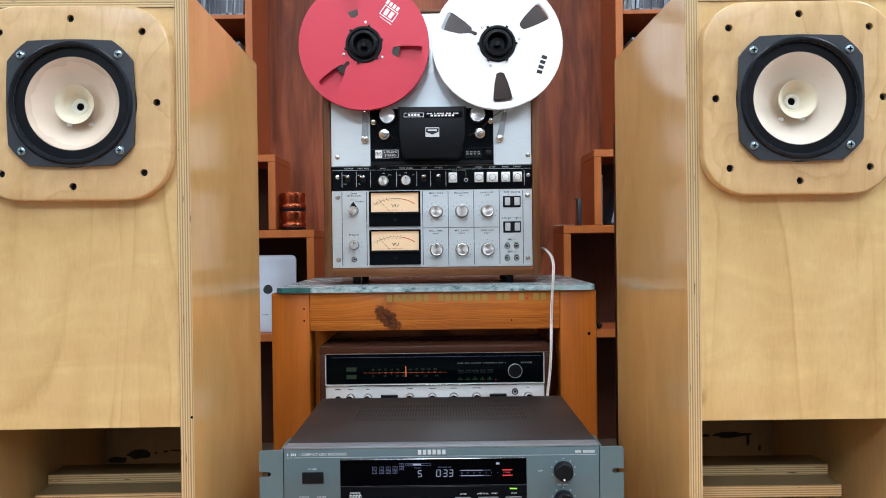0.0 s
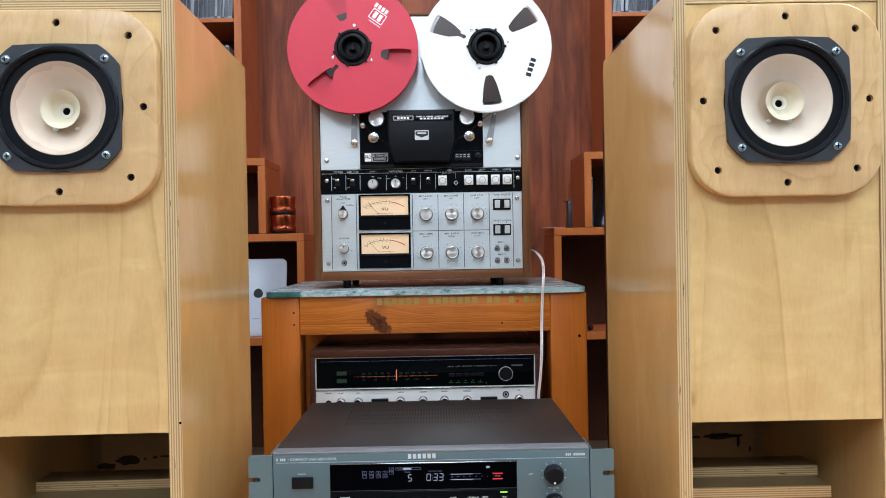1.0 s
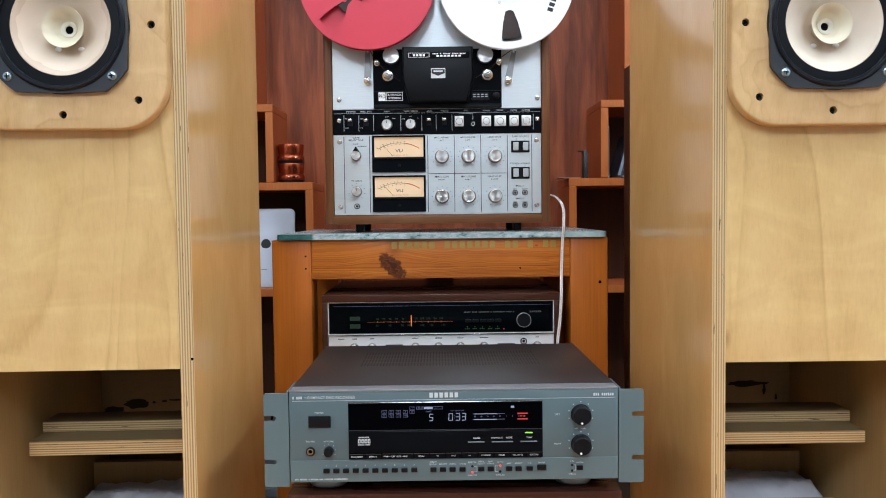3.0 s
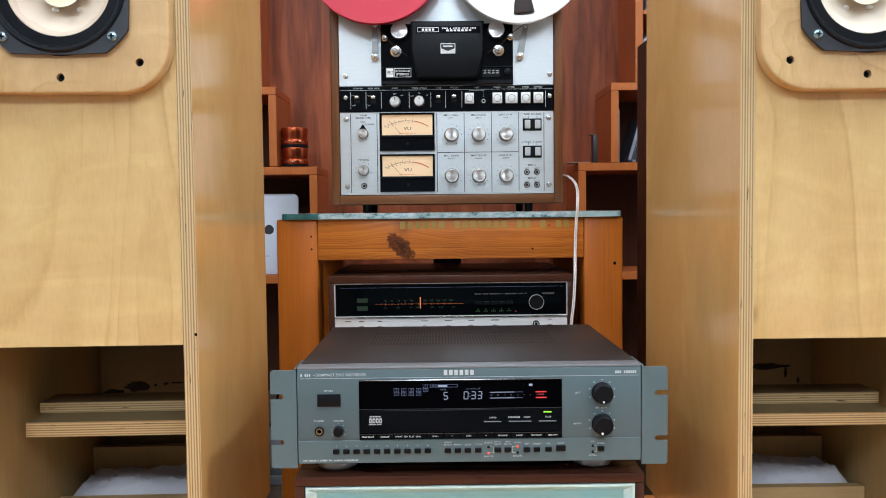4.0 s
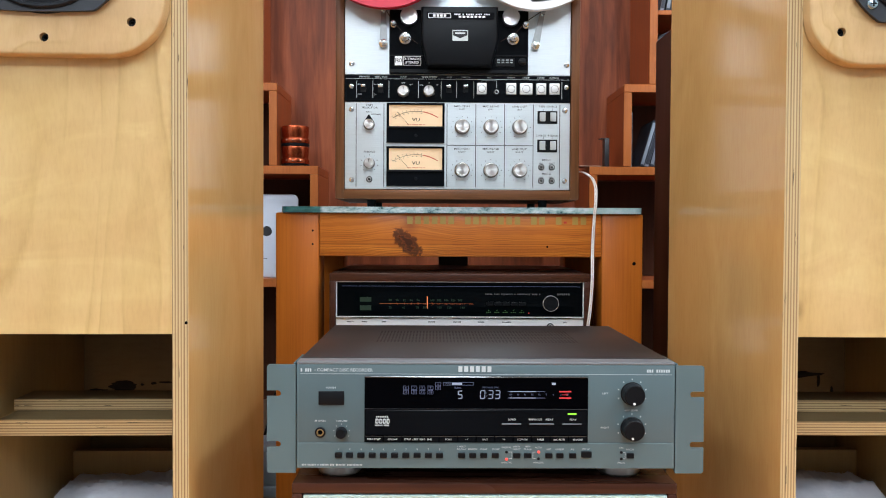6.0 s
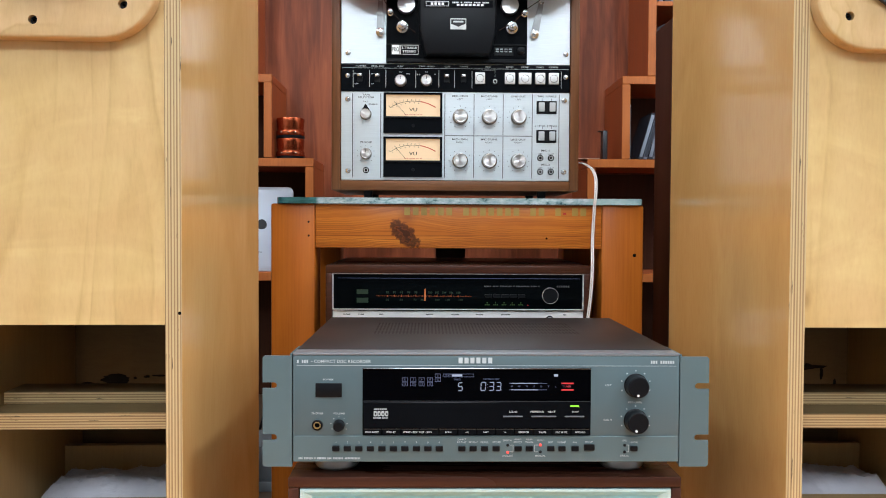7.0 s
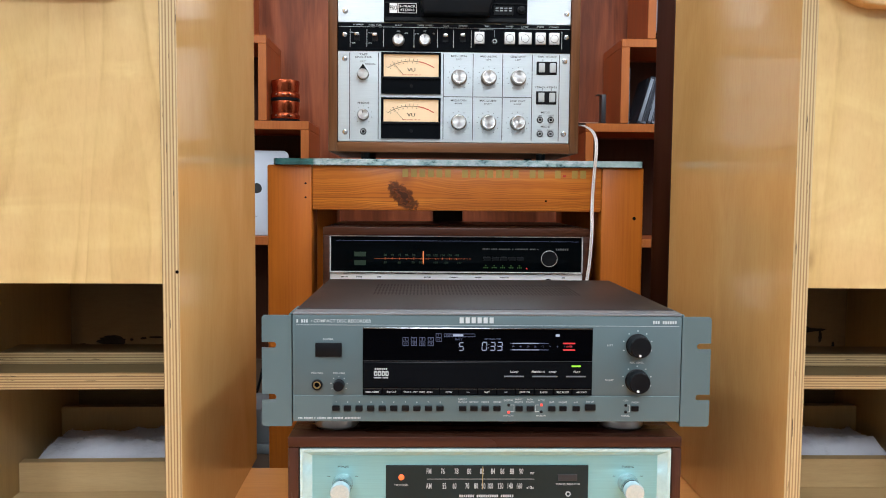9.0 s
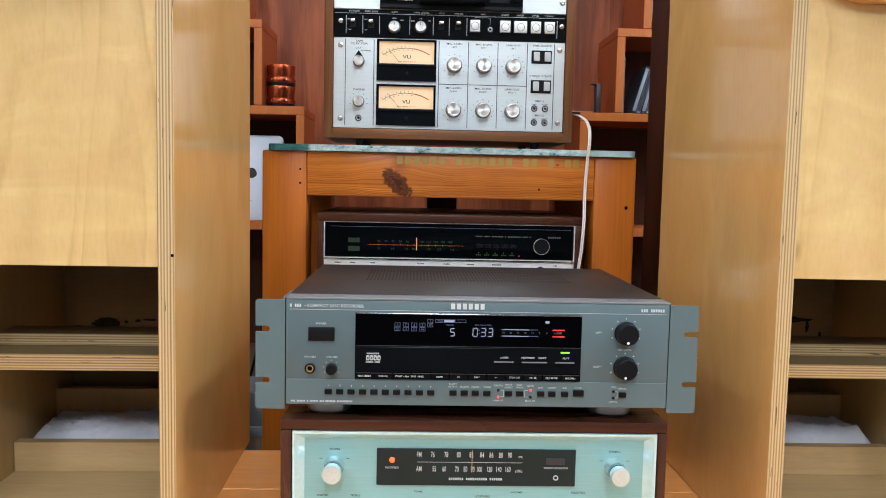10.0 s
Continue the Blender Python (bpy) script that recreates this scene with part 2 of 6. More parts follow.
_b.inputs["Metallic"].default_value, _b.inputs["Roughness"].default_value = 1.0, 0.30
_b.inputs["Anisotropic"].default_value = 0.92
_tg = _nt.nodes.new("ShaderNodeTangent")
_tg.direction_type, _tg.axis = "RADIAL", "Y"
_nt.links.new(_tg.outputs[0], _b.inputs["Tangent"])
bump(_nt, _b, noise_tex(_nt, coords(_nt, (400, 400, 400)), 2.0, 3), 0.05, 0.0003)
ZINC = brushed("zinc_screw", (0.36, 0.47, 0.52), 0.25, 0.85, (60, 60, 60))
SKIRT = brushed("dark_steel_skirt", (0.27, 0.262, 0.25), 0.28, 0.8, (60, 60, 60))
KEYCAP = paint("grey_white_key", (0.50, 0.525, 0.53), 0.35, var=0.03)
CHROME = paint("chrome", (0.85, 0.86, 0.86), 0.12, 1.0, var=0.03, bumps=0)
BLACKP = paint("black_panel", (0.0040, 0.0050, 0.0066), 0.18, var=0.15, spec=0.06)
BLACKM = paint("matt_black_plastic", (0.0055, 0.0066, 0.0085), 0.40, var=0.2, bumps=0.08, spec=0.16)
RUBBER = paint("black_rubber", (0.0065, 0.0085, 0.012), 0.34, var=0.25, bumps=0.05, spec=0.2)
FRAMEGREY = paint("grey_cast_frame", (0.026, 0.031, 0.039), 0.42, var=0.15, bumps=0.08)
RECORDER_GREY = paint("grey_green_panel", (0.090, 0.137, 0.148), 0.42, var=0.04, bumps=0.04)
RECORDER_EAR = paint("grey_green_ear", (0.105, 0.160, 0.170), 0.42, var=0.05, bumps=0.04)
RECORDER_TRIM = paint("grey_top_trim", (0.170, 0.180, 0.192), 0.35, var=0.04)
LIDPAINT = paint("dark_lid_paint", (0.023, 0.0212, 0.0222), 0.46, var=0.1, grain=90, bumps=0.15)
WINDOW = paint("smoked_window", (0.0008, 0.001, 0.0018), 0.08, var=0.1, bumps=0, spec=0.03)
MINT = brushed("mint_anodised_face", (0.255, 0.535, 0.560), 0.36, 0.25, (4, 160, 200))
REDREEL = paint("red_anodised_reel", (0.57, 0.036, 0.068), 0.42, 0.1, var=0.05)
WHITEREEL = paint("white_anodised_reel", (0.86, 0.87, 0.88), 0.4, 0.05, var=0.02)
TAPE = paint("brown_tape", (0.040, 0.024, 0.020), 0.26, var=0.35, bumps=0.1)
WHIZZER = paint("pale_paper_whizzer", (0.72, 0.655, 0.50), 0.7, var=0.05)
CUP = paint("white_paper_cup", (0.72, 0.68, 0.57), 0.65, var=0.03)
CREAMMETER = glowing("lit_meter_scale", (1.0, 0.58, 0.26), 0.22, (0.70, 0.54, 0.36))
PANELINK = paint("grey_panel_ink", (0.50, 0.55, 0.56), 0.6, var=0.02, bumps=0)
WHITEINK = paint("white_ink", (0.62, 0.66, 0.66), 0.6, var=0.02, bumps=0)
DARKINK = paint("dark_ink", (0.012, 0.012, 0.015), 0.6, var=0.02, bumps=0)
GOLDINK = paint("faded_gold_ink", (0.41, 0.285, 0.065), 0.5, var=0.25, bumps=0)
REDINK = paint("red_ink", (0.55, 0.05, 0.03), 0.5, bumps=0)
ORANGE_GLOW = glowing("orange_dial_glow", (1.0, 0.22, 0.05), 0.35)
NEEDLE_GLOW = glowing("needle_glow", (1.0, 0.28, 0.08), 1.1)
GREEN_GLOW = glowing("green_dial_glow", (0.10, 0.50, 0.16), 0.026, (0.004, 0.010, 0.008))
GREEN_LED = glowing("green_led", (0.35, 1.0, 0.05), 1.1)
RED_LED = glowing("red_led", (1.0, 0.08, 0.06), 1.1)
RED_BAR = glowing("red_display", (1.0, 0.04, 0.05), 0.7)
VFD = glowing("blue_white_display", (0.62, 0.72, 1.0), 0.55)
VFD_DIM = glowing("dim_blue_display", (0.35, 0.45, 0.9), 0.22)
AMBER = glowing("orange_lamp", (1.0, 0.16, 0.03), 1.1, (0.3, 0.05, 0.02))
LAMPGLOW = glowing("lamp_diffuser", (0.86, 0.97, 1.0), 8.0, (0.8, 0.8, 0.8))
COPPER = paint("copper_anodised", (0.45, 0.098, 0.036), 0.26, 0.9, var=0.12, bumps=0)
TABLET = paint("silver_tablet_back", (0.56, 0.60, 0.67), 0.38, 0.25, var=0.03)
CDCASE = paint("grey_disc_case", (0.28, 0.31, 0.36), 0.22, var=0.3)
CDDARK = paint("dark_disc_case", (0.05, 0.055, 0.07), 0.18, var=0.3)
WOOL = paint("white_wool", (0.60, 0.62, 0.68), 0.95, var=0.08, grain=40, bumps=0.6)
CABLE = paint("clear_white_cable", (0.76, 0.72, 0.70), 0.3, var=0.06)
GREYBOX = paint("light_grey_skirting", (0.20, 0.23, 0.25), 0.5, var=0.06)
FOAM = paint("black_foam", (0.006, 0.006, 0.006), 0.9, var=0.2, bumps=0.3)
RESIN = paint("hardened_resin", (0.16, 0.055, 0.018), 0.08, bumps=0)
SOCKET = paint("socket_hole", (0.0012, 0.0012, 0.0014), 0.6, bumps=0, spec=0.05)
GLASSTOP, _nt, _b = nodes_of("dusty_glass_top")
_dust = noise_tex(_nt, coords(_nt, (5, 30, 5)), 4.0, 6, 0.7)
_nt.links.new(ramp(_nt, _dust, [(0.3, (0.50, 0.65, 0.69)), (0.7, (0.74, 0.88, 0.92))]), _b.inputs["Base Color"])
_b.inputs["Transmission Weight"].default_value = 0.35
rough_var(_nt, _b, _dust, 0.12, 0.4)
GLASSEDGE, _nt, _b = nodes_of("green_glass_edge")
_dust = noise_tex(_nt, coords(_nt, (14, 30, 30)), 3.0, 5, 0.75)
_sx = _nt.nodes.new("ShaderNodeSeparateXYZ")
_nt.links.new(_nt.nodes.new("ShaderNodeTexCoord").outputs["Object"], _sx.inputs[0])
_mr = add(_nt, "ShaderNodeMapRange")
_mr.inputs["From Min"].default_value, _mr.inputs["From Max"].default_value = -0.31, 0.31
_nt.links.new(_sx.outputs[0], _mr.inputs["Value"])
_pale = ramp(_nt, _dust, [(0.36, (0.05, 0.12, 0.13)), (0.44, (0.36, 0.56, 0.58)), (0.60, (0.78, 0.92, 0.94))])
# Left end: the darkness seen through the glass is put into its colour.
_dark_end = ramp(_nt, _dust, [(0.35, (0.02, 0.11, 0.11)), (0.65, (0.06, 0.24, 0.24))])
_clear = ramp(_nt, _dust, [(0.35, (0.36, 0.62, 0.63)), (0.65, (0.66, 0.86, 0.88))])
_c = mixc(_nt, ramp(_nt, _mr.outputs["Result"], [(0.118, (0, 0, 0)), (0.126, (1, 1, 1))]), _dark_end, _pale)
_c = mixc(_nt, ramp(_nt, _mr.outputs["Result"], [(0.84, (0, 0, 0)), (0.86, (1, 1, 1))]), _c, _clear)
_nt.links.new(_c, _b.inputs["Base Color"])
_b.inputs["Transmission Weight"].default_value = 0.3
_b.inputs["Roughness"].default_value = 0.15
MINTSPUN, _nt, _b = nodes_of("mint_turned_cap")
_nt.links.new(ramp(_nt, noise_tex(_nt, coords(_nt, (300, 300, 300)), 2.0, 3), [(0.3, (0.54, 0.73, 0.79)), (0.7, (0.66, 0.84, 0.90))]), _b.inputs["Base Color"])
_b.inputs["Metallic"].default_value, _b.inputs["Roughness"].default_value = 0.55, 0.12
RIM = paint("dark_chrome_rim", (0.30, 0.31, 0.32), 0.16, 1.0, var=0.05, bumps=0)

def cone_paper(name, spots):
    """Cone paper with a tide-marked rim and, where old, a few brown spots."""
    m, nt, b = nodes_of(name)
    tc, sp = nt.nodes.new("ShaderNodeTexCoord"), nt.nodes.new("ShaderNodeVectorMath")
    sp.operation = "SUBTRACT"
    sp.inputs[1].default_value = (0.5, 0.5, 0.5)
    nt.links.new(tc.outputs["Generated"], sp.inputs[0])
    flat = nt.nodes.new("ShaderNodeVectorMath")
    flat.operation = "MULTIPLY"
    flat.inputs[1].default_value = (2, 0, 2)
    nt.links.new(sp.outputs[0], flat.inputs[0])
    ln = nt.nodes.new("ShaderNodeVectorMath")
    ln.operation = "LENGTH"
    nt.links.new(flat.outputs[0], ln.inputs[0])
    wob = noise_tex(nt, coords(nt, (1, 1, 1)), 42.0, 1)
    ad = add(nt, "ShaderNodeMath", operation="MULTIPLY_ADD")
    ad.inputs[1].default_value = 0.22
    nt.links.new(wob, ad.inputs[0])
    nt.links.new(ln.outputs["Value"], ad.inputs[2])
    c = ramp(nt, ad.outputs[0], [(0.50, (0.52, 0.39, 0.27)), (0.66, (0.77, 0.65, 0.51)), (0.985, (0.73, 0.585, 0.45)), (1.000, (0.52, 0.375, 0.26)), (1.02, (0.58, 0.435, 0.31)), (1.1, (0.61, 0.47, 0.345))] if not spots else [(0.50, (0.54, 0.42, 0.30)), (0.66, (0.74, 0.66, 0.545)), (1.1, (0.70, 0.605, 0.48))])
    c = mixc(nt, 0.22, c, ramp(nt, noise_tex(nt, coords(nt, (1, 1, 1)), 16.0, 4), [(0.3, (0.62, 0.49, 0.38)), (0.7, (0.80, 0.71, 0.60))]))
    if spots:
        vo = nt.nodes.new("ShaderNodeTexVoronoi")
        vo.inputs["Scale"].default_value = 46.0
        nt.links.new(coords(nt, (1, 1, 1)), vo.inputs["Vector"])
        c = mixc(nt, ramp(nt, vo.outputs["Distance"], [(0.06, (0.55, 0.55, 0.55)), (0.11, (0, 0, 0))]), c, (0.42, 0.25, 0.12))
    nt.links.new(c, b.inputs["Base Color"])
    b.inputs["Roughness"].default_value = 0.78
    bump(nt, b, noise_tex(nt, coords(nt, (1, 1, 1)), 700.0, 3), 0.15, 0.0004)
    return m


PAPER_TIDE, PAPER_SPOT = cone_paper("tide_marked_paper", False), cone_paper("spotted_paper", True)

# ---- mesh helpers ----
def finish(bm, sharp=35):
    lim = radians(sharp)
    bmesh.ops.recalc_face_normals(bm, faces=bm.faces[:])
    for f in bm.faces: f.smooth = True
    for e in bm.edges:
        if len(e.link_faces) != 2 or e.calc_face_angle(0) > lim: e.smooth = False


def part(name, bm, material, parent, label="", kind=""):
    """Links a bmesh as one mesh object under a thing or a part."""
    finish(bm)
    me = bpy.data.meshes.new(name)
    bm.to_mesh(me)
    bm.free()
    for m in (material if isinstance(material, (list, tuple)) else [material]): me.materials.append(m)
    ob = new(name, me)
    if parent: ob.parent = parent
    if not kind and ("lettering" in name or name.endswith(("_marks", "_numbers", "_lights", "_bars"))): kind = "stuff"
    return tagged(ob, label, "", "", kind)


def thing(name, m, label, category, group="", kind=""):
    ob = new(name)
    ob.empty_display_size = 0.05
    ob.matrix_world = m
    return tagged(ob, label, category, group, kind)


def box(bm, x0, x1, y0, y1, z0, z1, bev=0.0, seg=2, mi=0):
    r = bmesh.ops.create_cube(bm, size=1.0, matrix=Matrix.LocRotScale(((x0 + x1) / 2, (y0 + y1) / 2, (z0 + z1) / 2), None, (abs(x1 - x0), abs(y1 - y0), abs(z1 - z0))))
    fs = {f for v in r["verts"] for f in v.link_faces}
    if bev:
        es = {e for v in r["verts"] for e in v.link_edges}
        rb = bmesh.ops.bevel(bm, geom=list(es), offset=bev, segments=seg, affect="EDGES", profile=0.5)
        fs = {f for f in fs if f.is_valid} | set(rb["faces"])
    for f in fs:
        if f.is_valid: f.material_index = mi
    return fs


def bm_box(*a, **k):
    bm = bmesh.new()
    box(bm, *a, **k)
    return bm


AX = {"y": Matrix.Rotation(radians(90), 4, "X"), "z": Matrix.Identity(4), "x": Matrix.Rotation(radians(90), 4, "Y")}


def lathe(bm, prof, at, axis="y", seg=32, flip=-1):
    """Turns a profile of (radius, height). Along y, height grows towards the viewer (-y)."""
    rings = []
    for r, h in prof:
        ring = []
        n = 1 if r < 1e-6 else seg
        for i in range(n):
            a = 2 * math.pi * i / seg
            if axis == "y": p = (at[0] + r * math.cos(a), at[1] - h, at[2] + r * math.sin(a))
            elif axis == "z": p = (at[0] + r * math.cos(a), at[1] + r * math.sin(a), at[2] + h)
            else: p = (at[0] + h, at[1] + r * math.cos(a), at[2] + r * math.sin(a))
            ring.append(bm.verts.new(p))
        rings.append(ring)
    for a, b in zip(rings, rings[1:]):
        for i in range(seg):
            j = (i + 1) % seg
            if len(a) == 1 and len(b) == 1: continue
            if len(a) == 1: bm.faces.new((a[0], b[j], b[i]))
            elif len(b) == 1: bm.faces.new((a[i], a[j], b[0]))
            else: bm.faces.new((a[i], a[j], b[j], b[i]))
    return rings


def bm_lathe(prof, at, axis="y", seg=32):
    bm = bmesh.new()
    lathe(bm, prof, at, axis, seg)
    return bm


def disc(bm, r, h, at, seg=32, axis="y", bev=0.0):
    """Solid cylinder from at, height h towards the viewer."""
    prof = [(0, 0), (r, 0), (r, h - bev), (r - bev, h), (0, h)] if bev else [(0, 0), (r, 0), (r, h), (0, h)]
    lathe(bm, prof, at, axis, seg)


def plate(bm, outer, holes, y0, y1):
    """A flat plate in x and z from outlines, with holes, from y0 (front) to y1."""
    edges = []
    for loop in [outer] + holes:
        vs = [bm.verts.new((x, y0, z)) for x, z in loop]
        edges += [bm.edges.new((a, b)) for a, b in zip(vs, vs[1:] + vs[:1])]
    fill = bmesh.ops.triangle_fill(bm, use_beauty=True, use_dissolve=False, edges=edges)
    faces = [g for g in fill["geom"] if isinstance(g, bmesh.types.BMFace)]
    ex = bmesh.ops.extrude_face_region(bm, geom=faces)
    vs = [g for g in ex["geom"] if isinstance(g, bmesh.types.BMVert)]
    bmesh.ops.translate(bm, vec=(0, y1 - y0, 0), verts=vs)


def slab(bm, loop_at, holes, y0, y1, r=0.003, n=3):
    """A plate with a rounded front edge. loop_at(inset): its outline."""
    steps = [(r * (1 - math.sin(math.pi / 2 * i / n)), y0 + r * (1 - math.cos(math.pi / 2 * i / n))) for i in range(n + 1)] + [(0.0, y1)]
    rings = [[bm.verts.new((x, yy, z)) for x, z in loop_at(d)] for d, yy in steps]
    for a, b in zip(rings, rings[1:]):
        for i in range(len(a)):
            bm.faces.new((a[i], a[(i + 1) % len(a)], b[(i + 1) % len(a)], b[i]))
    edges = [bm.edges.get((a, b)) for a, b in zip(rings[0], rings[0][1:] + rings[0][:1])]
    for loop in holes:
        f = [bm.verts.new((x, y0, z)) for x, z in loop]
        g = [bm.verts.new((x, y1, z)) for x, z in loop]
        edges += [bm.edges.new((a, b)) for a, b in zip(f, f[1:] + f[:1])]
        for i in range(len(f)):
            bm.faces.new((f[i], f[(i + 1) % len(f)], g[(i + 1) % len(f)], g[i]))
    bmesh.ops.triangle_fill(bm, use_beauty=True, use_dissolve=False, edges=edges)


def rounded(cx, cz, w, h, r, n=8):
    pts = []
    for qx, qz, a0 in ((1, 1, 0), (-1, 1, 90), (-1, -1, 180), (1, -1, 270)):
        for i in range(n + 1):
            a = radians(a0 + 90 * i / n)
            pts.append((cx + qx * (w / 2 - r) + r * math.cos(a), cz + qz * (h / 2 - r) + r * math.sin(a)))
    return pts


def circle(cx, cz, r, n=20):
    return [(cx + r * math.cos(2 * math.pi * i / n), cz + r * math.sin(2 * math.pi * i / n)) for i in range(n)]


def write(bm, s, x, z, size, y, align="CENTER", wide=1.0, turn=0.0):
    """Letters of the built-in font, flat at depth y, facing the viewer."""
    cu = bpy.data.curves.new("t", "FONT")
    cu.body, cu.size, cu.align_x, cu.align_y, cu.resolution_u, cu.offset = s, size, align, "CENTER", 2, size * 0.010
    ob = bpy.data.objects.new("t", cu)
    me = bpy.data.meshes.new_from_object(ob)
    me.transform(Matrix.Translation((x, y, z)) @ Matrix.Rotation(turn, 4, "Y") @ AX["y"] @ Matrix.Diagonal((wide, 1, 1, 1)))
    bm.from_mesh(me)
    bpy.data.meshes.remove(me)
    bpy.data.objects.remove(ob)
    bpy.data.curves.remove(cu)


def bars(bm, pattern, x0, x1, z, h, y, turn=0.0, th=0.0003):
    """Plain blocks in place of lettering: one block a character, from x0 to x1."""
    step = (x1 - x0) / len(pattern)
    mid = Vector(((x0 + x1) / 2, 0, z))
    for i, ch in enumerate(pattern):
        if ch == " ": continue
        c = Vector((x0 + step * (i + 0.5), 0, z)) - mid
        c = Matrix.Rotation(turn, 3, "Y") @ c + mid
        m = Matrix.Translation((c.x, y - th / 2, c.z)) @ Matrix.Rotation(turn, 4, "Y") @ Matrix.Diagonal((step * 0.68, th, h, 1))
        bmesh.ops.create_cube(bm, size=1.0, matrix=m)


def screw(name, parent, x, y, z, r=0.0045, material=None):
    bm = bmesh.new()
    lathe(bm, [(0, 0), (r, 0), (r, 0.001), (r * 0.8, 0.0022), (r * 0.35, 0.0026), (r * 0.3, 0.0012), (0, 0.0012)], (x, y, z), "y", 14)
    return part(name, bm, material or STEEL, parent)

# ---- the room ----
FLOOR = -0.005
def structure(name, bm, material, label="", category=""):
    return tagged(part(name, bm, material, None, label), "", category, "", "structure")

structure("floor", bm_box(-2.6, 2.6, -3.2, 2.7, FLOOR - 0.1, FLOOR), FLOORWOOD, "wooden floor, its shade put into the dark brown colour", "floor")
structure("ceiling", bm_box(-2.6, 2.6, -3.2, 2.7, CEILING, CEILING + 0.1), CEILPAINT, "plain white ceiling", "ceiling")
structure("wall_north", bm_box(-2.6, 2.6, 2.6, 2.7, FLOOR, CEILING), WALLPAINT, "plain wall behind the shelves", "wall")
structure("wall_south", bm_box(-2.6, 2.6, -3.3, -3.2, FLOOR, CEILING), DARKWALL, "plain grey wall", "wall")
structure("wall_west", bm_box(-2.7, -2.6, -3.2, 2.7, FLOOR, CEILING), WALLPAINT, "plain pale wall", "wall")
structure("wall_east", bm_box(2.6, 2.7, -3.2, 2.7, FLOOR, CEILING), WALLPAINT, "plain pale wall", "wall")
for lx, ly, watts in LAMPS:
    cl = thing("ceiling_light", pose(lx, ly, CEILING), "long white ceiling light, switched on", "ceiling light", "ceiling lights")
    part("housing", bm_box(-0.17, 0.17, -0.58, 0.58, -0.03, 0, bev=0.004), CEILPAINT, cl)
    part("diffuser", bm_box(-0.15, 0.15, -0.56, 0.56, -0.045, -0.031, bev=0.004), LAMPGLOW, cl)

PLAT = 0.035
pf = thing("platform", pose(0, 0, FLOOR), "low honey-brown wooden platform under the loudspeakers", "platform")
for i in range(6):
    y1 = 1.475 - i * 0.16
    part("board", bm_box(-0.95, 0.95, y1 - 0.1585, y1, 0, PLAT - FLOOR, bev=0.0015, seg=1), OAK, pf)

# ---- stepped bookcase ----
SY0, SY1 = 2.29, 2.50
bc = thing("bookcase", pose(0, SY0, FLOOR), "reddish cherry wood bookcase stepped down towards its middle", "bookcase")
D = SY1 - SY0
def sx(side, a, b): return (a, b) if side > 0 else (-b, -a)
part("back_panel", bm_box(-1.5, 1.5, D, D + 0.02, 0, 2.2), MAHOG, bc, "dark red mahogany veneer panel")
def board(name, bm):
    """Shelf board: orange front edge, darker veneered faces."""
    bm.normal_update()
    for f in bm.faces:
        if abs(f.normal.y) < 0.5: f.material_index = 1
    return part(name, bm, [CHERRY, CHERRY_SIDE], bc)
for side in (-1, 1):
    i0, i1, i2 = (0.344, 0.450, 0.509) if side < 0 else (0.358, 0.446, 0.511)
    T = 0.021
    up_z = 0.0 if side < 0 else 0.0025
    def up(name, xa, z0, z1, y0=0.0):
        a, b = sx(side, xa, xa + T)
        return board(name, bm_box(a, b, y0, D, z0 - FLOOR, z1 - FLOOR, bev=0.0012, seg=1))
    def flat(name, xa, xb, z0, z1, y0=0.0):
        a, b = sx(side, xa, xb)
        return board(name, bm_box(a, b, y0, D, z0 - FLOOR, z1 - FLOOR, bev=0.0012, seg=1))
    up("upright", i0, FLOOR, 0.622 + up_z)
    up("upright", i1, 0.645 + up_z, 0.836 + up_z)
    up("upright", i2, 0.858 + up_z, 2.1)
    flat("shelf", i0, 1.4, 0.6225 + up_z, 0.644 + up_z)
    flat("shelf", i1, 1.4, 0.8365 + up_z, 0.857 + up_z)
    flat("shelf", i0 + T + 0.0005, 1.4, 0.330, 0.352, y0=0.002)
    flat("shelf", i2 + T + 0.0005, 1.4, 1.040, 1.052, y0=0.004)
    flat("shelf", i2 + T + 0.0005, 1.4, 1.240, 1.252, y0=0.004)
    flat("shelf", i2 + T + 0.0005, 1.4, 1.62, 1.635, y0=0.004)
    # Dark sheets stand in for the shade at the compartment backs.
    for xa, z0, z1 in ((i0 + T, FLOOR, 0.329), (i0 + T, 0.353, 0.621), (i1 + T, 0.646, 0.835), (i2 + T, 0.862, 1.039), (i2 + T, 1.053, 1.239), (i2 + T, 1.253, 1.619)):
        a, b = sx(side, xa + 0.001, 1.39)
        part("backing", bm_box(a, b, D - 0.006, D - 0.001, z0 - FLOOR, z1 - FLOOR), SHELF_SHADE, bc)
    a, b = sx(side, 1.4, 1.422)
    part("upright", bm_box(a, b, 0, D, 0, 2.15), CHERRY, bc)
part("top_board", bm_box(-1.43, 1.43, 0, D, 2.155, 2.18), CHERRY, bc)

